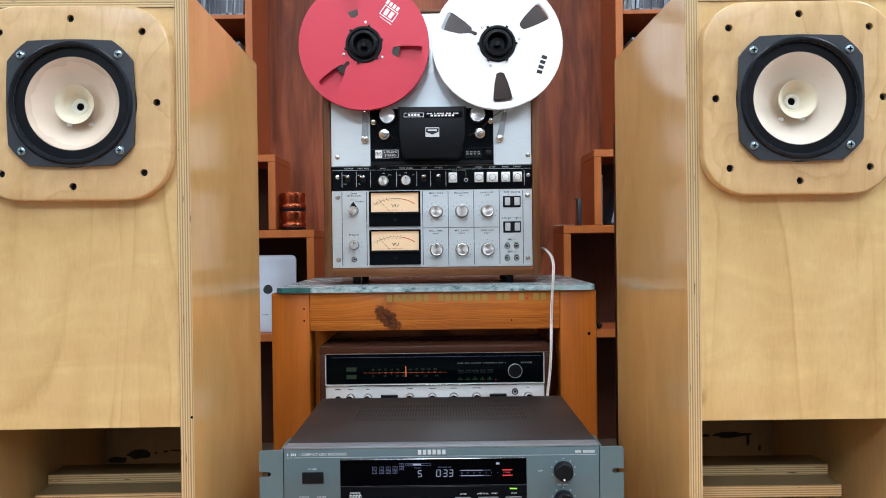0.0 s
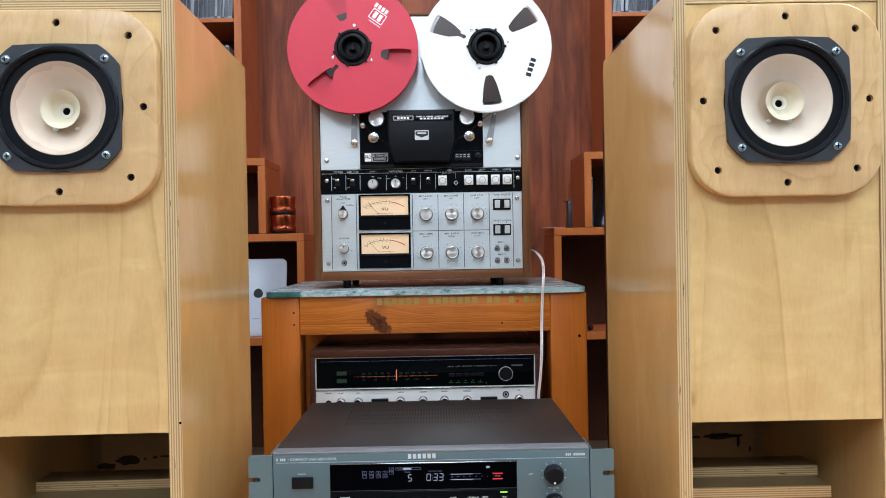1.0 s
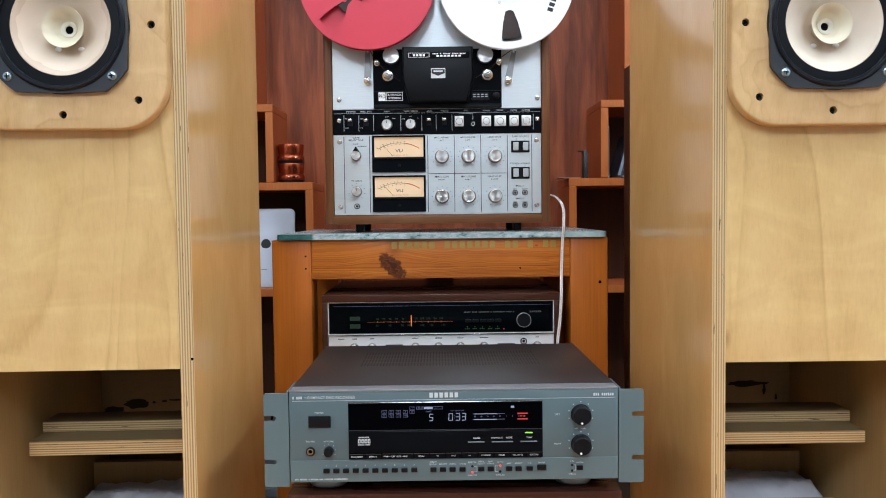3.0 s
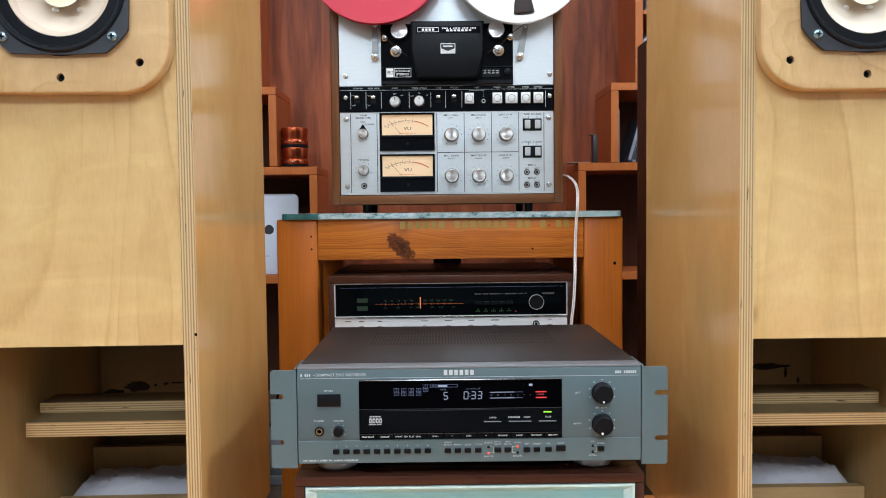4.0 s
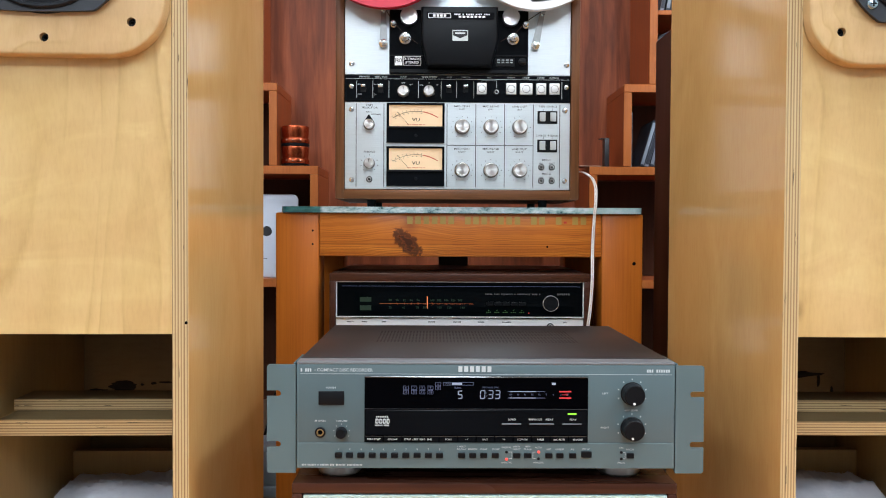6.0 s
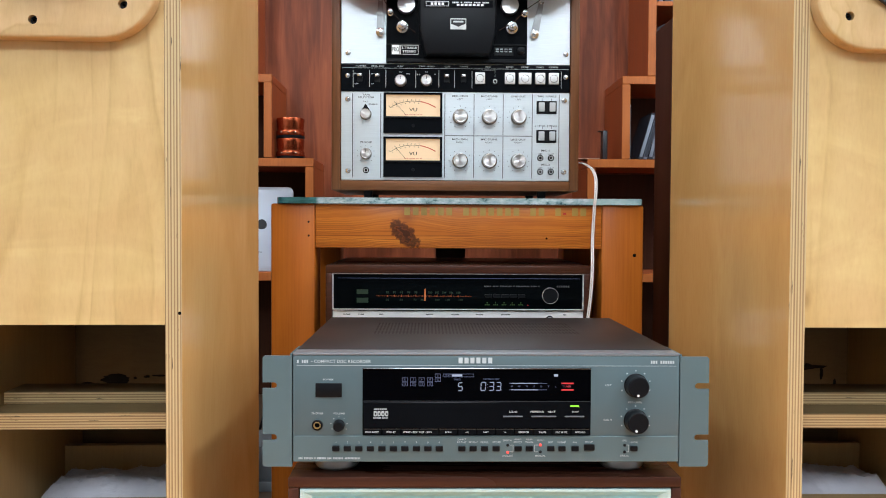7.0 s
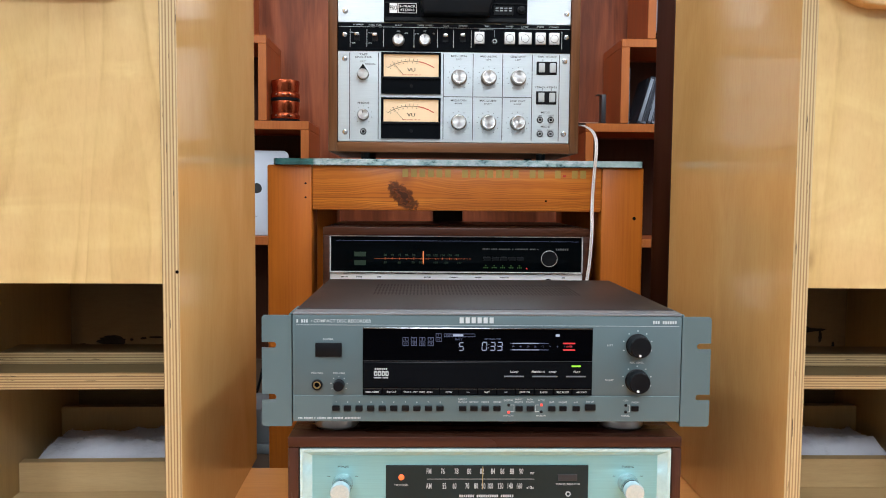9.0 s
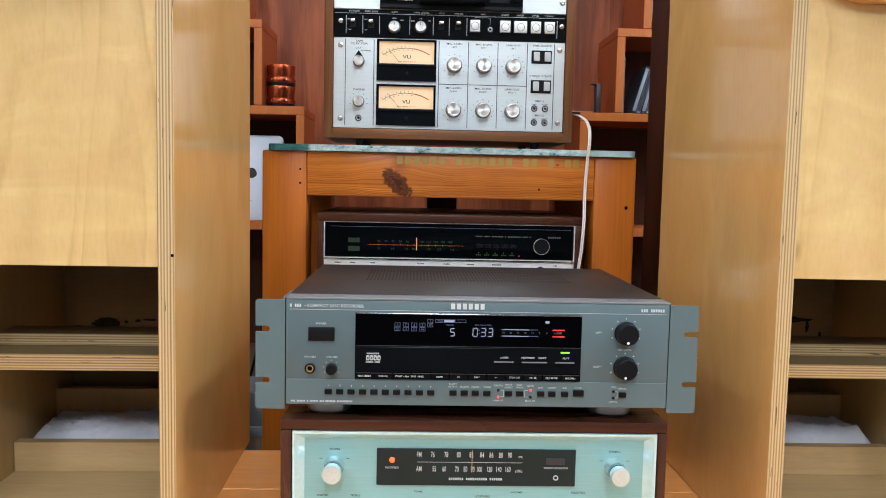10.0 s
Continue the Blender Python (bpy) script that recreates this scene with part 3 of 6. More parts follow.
# ---- loudspeakers ----
def driver(sp, cx, cz, y, paper):
    """A full-range driver: cast frame, rubber surround, paper cone and whizzer."""
    h, c = 0.0792, 0.026
    out = []
    for sxx, szz in ((1, 1), (-1, 1), (-1, -1), (1, -1)):
        pts = [(cx + sxx * h, cz + szz * (h - c)), (cx + sxx * (h - c), cz + szz * h)]
        out += pts if sxx * szz > 0 else pts[::-1]
    bow = []
    for (xa, za), (xb, zb) in zip(out, out[1:] + out[:1]):
        for k in range(4):
            f = k / 4
            px, pz = xa + (xb - xa) * f, za + (zb - za) * f
            swell = 0.0018 * math.sin(math.pi * f)
            r = math.hypot(px - cx, pz - cz)
            bow.append((px + (px - cx) / r * swell, pz + (pz - cz) / r * swell))
    dr = new("driver")
    dr.parent = sp
    bm = bmesh.new()
    plate(bm, bow, [circle(cx, cz, 0.072, 40)], y - 0.0065, y - 0.0022)
    part("frame", bm, FRAMEGREY, dr, "dark grey cast octagonal frame")
    part("gasket", bm_lathe([(0.060, 0.0), (0.0818, 0.0), (0.0818, 0.0022), (0.060, 0.0022)], (cx, y + 0.0002, cz), "y", 64), BLACKM, dr, "black gasket ring")
    part("surround", bm_lathe([(0.0785, 0.0058), (0.0785, 0.0082), (0.0765, 0.0098), (0.0740, 0.0096), (0.0722, 0.0070), (0.0712, 0.0), (0.0690, -0.0025), (0.0660, -0.0005), (0.0630, 0.0015), (0.0605, 0.0), (0.0590, -0.003), (0.0578, -0.0045)], (cx, y, cz), "y", 64), RUBBER, dr, "glossy black rubber surround")
    part("cone", bm_lathe([(0.0602, 0.0010), (0.0592, 0.0016), (0.0578, 0.0008), (0.050, -0.0062), (0.040, -0.0142), (0.030, -0.0222), (0.020, -0.0302), (0.013, -0.0347), (0.0, -0.036)], (cx, y, cz), "y", 64), paper, dr, "cream paper cone with faint stains")
    part("whizzer", bm_lathe([(0.0125, -0.0365), (0.0122, -0.030), (0.0140, -0.020), (0.0180, -0.0125), (0.0244, -0.0062), (0.0250, -0.0058), (0.0252, -0.0064), (0.0244, -0.0072), (0.0200, -0.0120), (0.0150, -0.0178), (0.0112, -0.0226), (0.0098, -0.0240)], (cx, y - 0.002, cz), "y", 48), WHIZZER, dr, "pale whizzer cone")
    part("inner_cup", bm_lathe([(0.0100, -0.0240), (0.0096, -0.0230), (0.0080, -0.0234), (0.0054, -0.0244), (0.0050, -0.0250), (0.0049, -0.0300)], (cx, y - 0.002, cz), "y", 32), CUP, dr)
    part("phase_plug", bm_lathe([(0.0052, -0.0300), (0.0050, -0.0266), (0.0, -0.0264)], (cx, y - 0.002, cz), "y", 24), SOCKET, dr, "black centre plug")
    for a in (-59, -121):
        ra = radians(a)
        bm = bmesh.new()
        bmesh.ops.create_uvsphere(bm, u_segments=10, v_segments=6, radius=1.0, matrix=Matrix.Translation((cx + 0.0275 * math.cos(ra), y + 0.0232, cz + 0.0275 * math.sin(ra))) @ Matrix.Diagonal((0.0042, 0.0022, 0.0030, 1)))
        part("glue_bead", bm, WHITEREEL, dr)
    for sxx in (-1, 1):
        for szz in (-1, 1):
            q = (cx + sxx * 0.0615, y - 0.006, cz + szz * 0.0610)
            bm = bm_lathe([(0, 0), (0.0062, 0), (0.0062, 0.0012), (0.0048, 0.0032), (0.0022, 0.0040), (0, 0.0040)], q, "y", 18)
            for wx, wz in ((0.0030, 0.0007), (0.0007, 0.0030)):
                box(bm, q[0] - wx, q[0] + wx, q[1] - 0.0042, q[1] - 0.0034, q[2] - wz, q[2] + wz, mi=1)
            part("bolt", bm, [ZINC, SOCKET], dr)


def wool(sp, x0, x1, y0, y1, z, seed):
    bm = bmesh.new()
    nx, ny = 60, 26
    vs = {}
    rnd = Vector((seed * 3.7, 1.3, 2.2))
    for i in range(nx + 1):
        for j in range(ny + 1):
            u, v = i / nx, j / ny
            x, yy = x0 + (x1 - x0) * u, y0 + (y1 - y0) * v
            e = min(1, 14 * u, 14 * (1 - u)) ** 0.4 * min(1, 3 * v + 0.15, 5 * (1 - v) + 0.3) ** 0.6
            p = Vector((x, yy, 0)) * 14 + rnd
            hh = 0.035 + 0.008 * noise.noise(p) + 0.005 * noise.noise(p * 3) + 0.003 * noise.noise(p * 9) + 0.002 * noise.noise(p * 22)
            vs[i, j] = bm.verts.new((x, yy - 0.006 * noise.noise(p * 2), z + max(0.0, hh * e)))
    for i in range(nx):
        for j in range(ny):
            bm.faces.new((vs[i, j], vs[i + 1, j], vs[i + 1, j + 1], vs[i, j + 1]))
    rng = random.Random(seed)
    for k in range(7000):
        i, j = rng.randrange(2, nx - 1), rng.randrange(0, ny)
        b = vs[i, j].co
        d = Vector((rng.uniform(-1, 1), rng.uniform(-1, 0.4), rng.uniform(0.0, 0.9))) * rng.uniform(0.0015, 0.0042)
        s = Vector((0.00014, 0, 0.0001))
        t1 = bm.verts.new(b + d)
        bm.faces.new((bm.verts.new(b - s), bm.verts.new(b + s), t1))
    return part("stuffing", bm, WOOL, sp, "loose white wool stuffing")


def rect(x0, x1, z0, z1): return [(x0, z0), (x1, z0), (x1, z1), (x0, z1)]


def loudspeaker(m, inner, cx, cz, label, seed):
    """A tall plywood cabinet with a folded horn mouth. inner: the side that faces the middle."""
    W, DEP, TOP, T = 0.288, 0.43, 0.901, 0.0175
    sp = thing("loudspeaker", m, label, "loudspeaker", "pair of loudspeakers")
    xl, xr = -W / 2, W / 2
    for a, b in ((xl, xl + T), (xr - T, xr)):
        bm = bmesh.new()
        box(bm, a, b, 0, DEP, 0, TOP, bev=0.0008, seg=1)
        bm.normal_update()
        for f in bm.faces:
            if abs(f.normal.y) > 0.5 or abs(f.normal.z) > 0.5: f.material_index = 1
            elif f.normal.x * (a + b) < 0: f.material_index = 2
        part("side_panel", bm, [BIRCH_SIDE, PLY_X, BIRCH_RAW], sp, "varnished plywood side panel with layered edge")
    bm = bmesh.new()
    box(bm, xl + T, xr - T, 0.0005, DEP, TOP - 0.0225, TOP - 0.0005)
    part("top_panel", bm, PLY_Z, sp)
    bm = bmesh.new()
    plate(bm, rect(xl + T + 0.0004, xr - T - 0.0004, 0.3305 if inner > 0 else 0.328, TOP - 0.023), [circle(cx, cz, 0.0735, 40)], 0.002, 0.020)
    part("baffle", bm, BIRCH, sp, "pale birch front baffle")
    if inner > 0: part("screw_hole", bm_lathe([(0, 0.0006), (0.0014, 0.0006), (0.0018, 0)], (xr - 0.0022, 0.0, 0.343), "y", 10), SOCKET, sp)
    part("back_board", bm_box(xl + T, xr - T, DEP - 0.018, DEP - 0.001, 0.0, TOP - 0.023), BIRCH_IN_SHADE, sp)
    part("base_board", bm_box(xl + T + 0.0003, xr - T - 0.0003, 0.004, DEP - 0.0185, 0.0, 0.030), BIRCH_RAIL, sp)
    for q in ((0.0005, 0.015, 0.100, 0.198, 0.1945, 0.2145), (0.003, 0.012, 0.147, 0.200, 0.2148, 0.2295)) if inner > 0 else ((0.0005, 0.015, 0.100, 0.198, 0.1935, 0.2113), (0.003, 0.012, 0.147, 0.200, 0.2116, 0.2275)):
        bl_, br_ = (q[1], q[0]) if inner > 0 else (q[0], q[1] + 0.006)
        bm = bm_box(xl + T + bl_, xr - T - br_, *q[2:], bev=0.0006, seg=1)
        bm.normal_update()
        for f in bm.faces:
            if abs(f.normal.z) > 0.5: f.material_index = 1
        part("horn_board", bm, [PLY_Z, BIRCH_IN_SHADE], sp, "layered plywood board inside the horn mouth")
    part("horn_rail", bm_box(xl + T + 0.001, xr - T - 0.001, 0.212, 0.228, 0.0303, 0.070), BIRCH_RAIL, sp)
    part("horn_rail", bm_box(xl + T + 0.001, xr - T - 0.001, 0.345, 0.360, 0.0303, 0.108), BIRCH_RAW, sp)
    a, b = (-0.093, xr - T - 0.001) if inner > 0 else (xl + T + 0.001, 0.087)
    # Same birch, painted darker here for the shade behind the boards.
    part("horn_back", bm_box(xl + T + 0.001, xr - T - 0.001, 0.385, 0.398, 0.165, 0.40), BIRCH_HORN_SHADE, sp)
    part("horn_wedge", bm_box(a, b, 0.3400, 0.3848, 0.165, 0.40), BIRCH_HORN_SHADE, sp)
    # mounting plate with its ring of sunk bolts
    PW = 0.250
    pc = cx
    dx, dz = cx + (0.0012 if inner > 0 else -0.0004), cz - 0.001
    holes = [(pc, cz + 0.108), (pc + 0.0905, cz + 0.091), (pc + 0.108, cz), (pc + 0.0905, cz - 0.090), (pc, cz - 0.107), (pc - 0.0905, cz - 0.090), (pc - 0.108, cz), (pc - 0.0905, cz + 0.091)]
    bm = bmesh.new()
    slab(bm, lambda d: rounded(pc, cz, PW - 2 * d, PW - 2 * d, 0.058 - d, 10), [circle(hx, hz, 0.0048, 14) for hx, hz in holes] + [circle(dx, dz, 0.0725, 48)], -0.016, 0.0015)
    pl = part("mounting_plate", bm, BIRCH_PLATE, sp, "thick rounded birch plate")
    if inner > 0:
        for q0, q1 in ((cz + 0.045, cz + 0.062), (cz + 0.066, cz + 0.078), (cz - 0.070, cz - 0.052)):
            part("scuff", bm_box(pc + 0.1215, pc + 0.1228, -0.0150, -0.0135, q0, q1, bev=0.0003, seg=1), SOCKET, pl)
    for hx, hz in holes:
        bm = bmesh.new()
        lathe(bm, [(0.0048, 0.0), (0.0048, 0.010), (0.0036, 0.0115), (0.0020, 0.0115), (0.0018, 0.008), (0, 0.008)], (hx, 0.0, hz), "y", 12)
        part("bolt", bm, BLACKM, sp)
    driver(sp, dx, dz, -0.016, PAPER_TIDE if inner > 0 else PAPER_SPOT)
    wool(sp, xl + T + (0.004 if inner > 0 else 0.002), xr - T - (0.002 if inner > 0 else 0.004), 0.230, 0.344, 0.047, seed)
    marks = ((-0.050, 0.2085, 0.020, 0.0075), (-0.086, 0.1985, 0.015, 0.0055), (-0.020, 0.2100, 0.0025, 0.0018), (-0.003, 0.2120, 0.0040, 0.0019), (0.014, 0.2135, 0.009, 0.0014)) if inner > 0 else ((0.032, 0.2260, 0.031, 0.0048), (0.0620, 0.2165, 0.0025, 0.0095), (0.082, 0.2025, 0.0020, 0.0055), (-0.012, 0.2250, 0.008, 0.0022))
    for k, (fx, fz, fw, fh) in enumerate(marks):
        bm = bmesh.new()
        bmesh.ops.create_icosphere(bm, subdivisions=3, radius=1.0)
        for v in bm.verts:
            v.co *= 1 + 0.45 * noise.noise(v.co * 2 + Vector((seed + k, 0, 0))) + 0.2 * noise.noise(v.co * 6 + Vector((seed + k, 3, 0)))
        bmesh.ops.transform(bm, matrix=Matrix.Translation((fx, 0.3400, fz)) @ Matrix.Diagonal((fw, 0.0022, fh, 1)), verts=bm.verts[:])
        part("foam_scrap", bm, FOAM, sp)
    return sp


TOE = 1.4
half = 0.144
a = radians(TOE)
loudspeaker(pose(-0.309 - half * math.cos(a), 1.0875 - half * math.sin(a), PLAT, 0, 0, TOE), 1, -0.0005, 0.752, "tall pale birch plywood loudspeaker with cream driver", 3)
loudspeaker(pose(0.3405 + half, 1.093, PLAT + 0.001, 0, 0, 0), -1, -0.002, 0.748, "tall pale birch plywood loudspeaker with spotted cream driver", 8)

# ---- dark cabinet behind ----
dk = thing("speaker_cabinet", pose(0.4075, 1.555, FLOOR), "dark brown wooden cabinet behind the birch loudspeaker", "cabinet")
part("side_panel", bm_box(0, 0.018, 0, 0.30, 0, 0.871, bev=0.002), DARKWOOD, dk)
part("top_panel", bm_box(0.0183, 0.28, 0, 0.30, 0.853, 0.8705, bev=0.002), DARKWOOD, dk)
part("body", bm_box(0.0183, 0.28, 0.002, 0.298, 0, 0.8528), DARKWOOD, dk)

gb = thing("skirting_box", pose(-0.40, 1.665, FLOOR), "light grey low box standing on the floor", "box")
part("body", bm_box(-0.10, 0.10, 0, 0.12, 0.018, 0.081, bev=0.003), GREYBOX, gb)
part("base", bm_box(-0.104, 0.104, -0.006, 0.12, 0, 0.0175, bev=0.002), GREYBOX, gb)

# ---- pine rack with glass top ----
RY = 1.583
rk = thing("hifi_rack", pose(0, RY, FLOOR), "orange stained pine rack with a glass top", "rack")
zr = 0.5085 - FLOOR
for xa, xb in ((-0.313, -0.2395), (0.2435, 0.314)):
    for ya, yb in ((0, 0.07), (0.385, 0.455)):
        part("leg", bm_box(xa, xb, ya, yb, 0, zr, bev=0.003), PINE, rk)
def knotty_pine(name, kx, kz):
    """Pine rail whose grain bends round one dark resinous knot at kx, kz."""
    m, nt, b = nodes_of(name)
    tc, sp = nt.nodes.new("ShaderNodeTexCoord"), nt.nodes.new("ShaderNodeSeparateXYZ")
    nt.links.new(tc.outputs["Object"], sp.inputs[0])
    def mt(op, a, b_=None, c=None):
        n = add(nt, "ShaderNodeMath", operation=op)
        for i, v in enumerate((a, b_, c)):
            if v is None: continue
            if hasattr(v, "is_linked"): nt.links.new(v, n.inputs[i])
            else: n.inputs[i].default_value = v
        return n.outputs[0]
    wob = noise_tex(nt, coords(nt, (7, 7, 7)), 2.0, 2)
    wz = mt("MULTIPLY", mt("SUBTRACT", wob, 0.5), 0.012)
    dx = mt("SUBTRACT", sp.outputs[0], kx)
    dz = mt("ADD", mt("SUBTRACT", sp.outputs[2], kz), wz)
    fall = mt("EXPONENT", mt("MULTIPLY", mt("POWER", mt("ABSOLUTE", dx), 2.0), -1.0 / 0.045 ** 2))
    r2 = mt("MULTIPLY", fall, 0.022 ** 2)
    d2 = mt("POWER", mt("ABSOLUTE", dz), 2.0)
    zz = mt("MULTIPLY", dz, mt("DIVIDE", d2, mt("ADD", d2, mt("ADD", r2, 0.00001))))
    comb = nt.nodes.new("ShaderNodeCombineXYZ")
    nt.links.new(mt("MULTIPLY", sp.outputs[0], 1.2), comb.inputs[0])
    nt.links.new(mt("MULTIPLY", zz, 120.0), comb.inputs[2])
    lines = noise_tex(nt, comb.outputs[0], 2.4, 3, 0.5, 0.1)
    broad = noise_tex(nt, comb.outputs[0], 0.7, 2, 0.5)
    c = ramp(nt, lines, [(0.30, (0.36, 0.088, 0.010)), (0.46, (0.52, 0.152, 0.018)), (0.75, (0.72, 0.272, 0.040))])
    c = mixc(nt, 0.3, c, ramp(nt, broad, [(0.35, (0.42, 0.098, 0.012)), (0.65, (0.70, 0.222, 0.036))]))
    # dark late-wood lines, closer together towards the lower edge
    low = mt("SUBTRACT", kz + 0.050, sp.outputs[2])
    ph = mt("ADD", mt("MULTIPLY", mt("SUBTRACT", zz, mt("MULTIPLY", mt("MULTIPLY", low, low), 6.0)), 1300.0), mt("MULTIPLY", broad, 7.0))
    late = ramp(nt, mt("SINE", ph), [(0.35, (0, 0, 0)), (0.95, (0.78, 0.78, 0.78)), (1.0, (0.65, 0.65, 0.65))])
    where = ramp(nt, mt("ADD", mt("MULTIPLY", low, 9.0), mt("MULTIPLY", mt("SUBTRACT", wob, 0.5), 0.9)), [(0.22, (0.12, 0.12, 0.12)), (0.52, (1, 1, 1))])
    c = mixc(nt, mixc(nt, 1.0, late, where, "MULTIPLY"), c, (0.23, 0.050, 0.008))
    swirl = noise_tex(nt, coords(nt, (34, 34, 34)), 1.6, 4, 0.55, 1.5)
    ex = mt("DIVIDE", mt("ADD", dx, mt("MULTIPLY", dz, 0.62)), 0.019)
    ez = mt("DIVIDE", dz, 0.027)
    rr = mt("SQRT", mt("ADD", mt("MULTIPLY", ex, ex), mt("MULTIPLY", ez, ez)))
    rough_d = mt("ADD", rr, mt("MULTIPLY", mt("SUBTRACT", swirl, 0.5), 1.5))
    ringed = ramp(nt, mt("SINE", mt("MULTIPLY", rough_d, 15.0)), [(0.0, (0.034, 0.007, 0.003)), (1.0, (0.150, 0.034, 0.009))])
    c = mixc(nt, ramp(nt, rough_d, [(0.45, (0.95, 0.95, 0.95)), (0.90, (0.78, 0.78, 0.78)), (1.15, (0.34, 0.34, 0.34)), (1.75, (0, 0, 0))]), c, ringed)
    sxm = mt("DIVIDE", mt("SUBTRACT", dx, 0.004), 0.020)
    szm = mt("DIVIDE", mt("SUBTRACT", dz, 0.034), 0.030)
    smear = mt("ADD", mt("SQRT", mt("ADD", mt("MULTIPLY", sxm, sxm), mt("MULTIPLY", szm, szm))), mt("MULTIPLY", mt("SUBTRACT", swirl, 0.5), 0.5))
    c = mixc(nt, ramp(nt, smear, [(0.2, (0.55, 0.55, 0.55)), (1.1, (0, 0, 0))]), c, (0.20, 0.045, 0.009))
    nt.links.new(c, b.inputs["Base Color"])
    b.inputs["Roughness"].default_value = 0.28
    b.inputs["Coat Weight"].default_value = 0.2
    bump(nt, b, lines, 0.08, 0.0005)
    return m


PINE_X = knotty_pine("stained_pine_rail", -0.0885, 0.4570 - FLOOR)
rail = part("front_rail", bm_box(-0.2392, 0.2432, 0.002, 0.030, 0.4345 - FLOOR, zr - 0.0005, bev=0.002), PINE_X, rk, "pine rail with a large dark knot")
part("back_rail", bm_box(-0.2392, 0.2432, 0.425, 0.453, 0.4345 - FLOOR, zr - 0.0005, bev=0.002), PINE_X, rk)
for xa in (-0.312, 0.285):
    part("side_rail", bm_box(xa, xa + 0.028, 0.0703, 0.3847, 0.4345 - FLOOR, zr - 0.0005, bev=0.002), PINE, rk)
part("shelf", bm_box(-0.239, 0.243, 0.004, 0.45, 0.238 - FLOOR, 0.262 - FLOOR, bev=0.002), PINE_X, rk)
for qx, qz, qr in ((-0.1020, 0.4690, 0.0011), (-0.1025, 0.4650, 0.0008), (-0.0790, 0.4490, 0.0012)):
    bm = bmesh.new()
    bmesh.ops.create_icosphere(bm, subdivisions=2, radius=1.0, matrix=Matrix.Translation((qx, 0.002, qz - FLOOR)) @ Matrix.Diagonal((qr, 0.0006, qr * 1.5, 1)))
    part("resin_drop", bm, RESIN, rail, "hardened amber resin drop")
part("nail_hole", bm_lathe([(0, 0.0004), (0.0027, 0.0004), (0.0030, 0)], (0.299, 0, 0.424 - FLOOR), "y", 12), SOCKET, rk)
for hx, hz in ((-0.250, 0.478), (-0.250, 0.455), (0.150, 0.452)):
    part("nail_hole", bm_lathe([(0, 0.0004), (0.0016, 0.0004), (0.0018, 0)], (hx, 0, hz - FLOOR), "y", 10), SOCKET, rk)
bm = bmesh.new()
bars(bm, "mmmmmm mmmmmmm mm m mm", -0.092, 0.219, 0.4965 - FLOOR, 0.0132, 0.0018)
part("lettering", bm, GOLDINK, rail, "faded gold transfer lettering")
part("lettering_mark", bm_box(0.178, 0.183, 0.0014, 0.0018, 0.492 - FLOOR, 0.4955 - FLOOR), REDINK, rail)
gl = thing("glass_top", pose(0, RY - 0.008, 0.5089), "dusty greenish glass sheet lying on the rack", "glass sheet")
bm = bmesh.new()
plate(bm, rounded(0.0045, 0.232, 0.616, 0.474, 0.016, 5), [], -0.0100, 0)
bmesh.ops.transform(bm, matrix=Matrix.Rotation(radians(90), 4, "X") @ Matrix.Diagonal((1, -1, 1, 1)), verts=bm.verts[:])
zs = [v.co.z for v in bm.verts]
bmesh.ops.translate(bm, vec=(0, -min(v.co.y for v in bm.verts), -min(zs)), verts=bm.verts[:])
bm.normal_update()
for f in bm.faces:
    if abs(f.normal.z) < 0.5: f.material_index = 1
part("sheet", bm, [GLASSTOP, GLASSEDGE], gl)

# ---- reel-to-reel tape deck ----
def turned(name, prof, at, material, parent, label="", seg=32):
    """A turned part whose origin lies on its own axis."""
    o = part(name, bm_lathe(prof, (0, 0, 0), "y", seg), material, parent, label)
    o.location = at
    return o


def spun_face(r, h, n, depth=0.00005):
    """Profile of a face turned with fine concentric grooves, from the rim to the centre."""
    return [(r * (1 - k / (2 * n)), h - (depth if k % 2 else 0.0)) for k in range(2 * n)] + [(0.0, h)]


def knob(parent, x, y, z, r, h, material=None, name="knob", mark=None, seg=32):
    """A turned metal knob with a skirt; mark: angle of its pointer."""
    bm = bmesh.new()
    lathe(bm, [(0, 0), (r, 0), (r, h * 0.22), (r * 0.95, h * 0.30), (r * 0.76, h * 0.34), (r * 0.72, h * 0.36)], (x, y, z), "y", seg)
    k = part(name, bm, SKIRT, parent)
    turned("cap", [(r * 0.84, h * 0.34), (r * 0.82, h * 0.92), (r * 0.78, h), (r * 0.75, h * 1.0)] + spun_face(r * 0.73, h * 0.99, 10), (x, y, z), material or SPUN, k, "spun metal cap", seg)
    if mark is not None:
        a = radians(mark)
        bm = bmesh.new()
        m = Matrix.Translation((x + 0.38 * r * math.sin(a), y - h - 0.0002, z + 0.38 * r * math.cos(a))) @ Matrix.Rotation(a, 4, "Y") @ Matrix.Diagonal((r * 0.09, 0.0005, r * 0.5, 1))
        bmesh.ops.create_cube(bm, size=1.0, matrix=m)
        part("pointer", bm, DARKINK, k)
    return k


def ticks(bm, x, y, z, r0, r1, a0, a1, n, w=0.0006):
    for i in range(n):
        a = radians(a0 + (a1 - a0) * i / (n - 1))
        rm = (r0 + r1) / 2
        m = Matrix.Translation((x + rm * math.sin(a), y, z + rm * math.cos(a))) @ Matrix.Rotation(a, 4, "Y") @ Matrix.Diagonal((w, 0.0003, r1 - r0, 1))
        bmesh.ops.create_cube(bm, size=1.0, matrix=m)


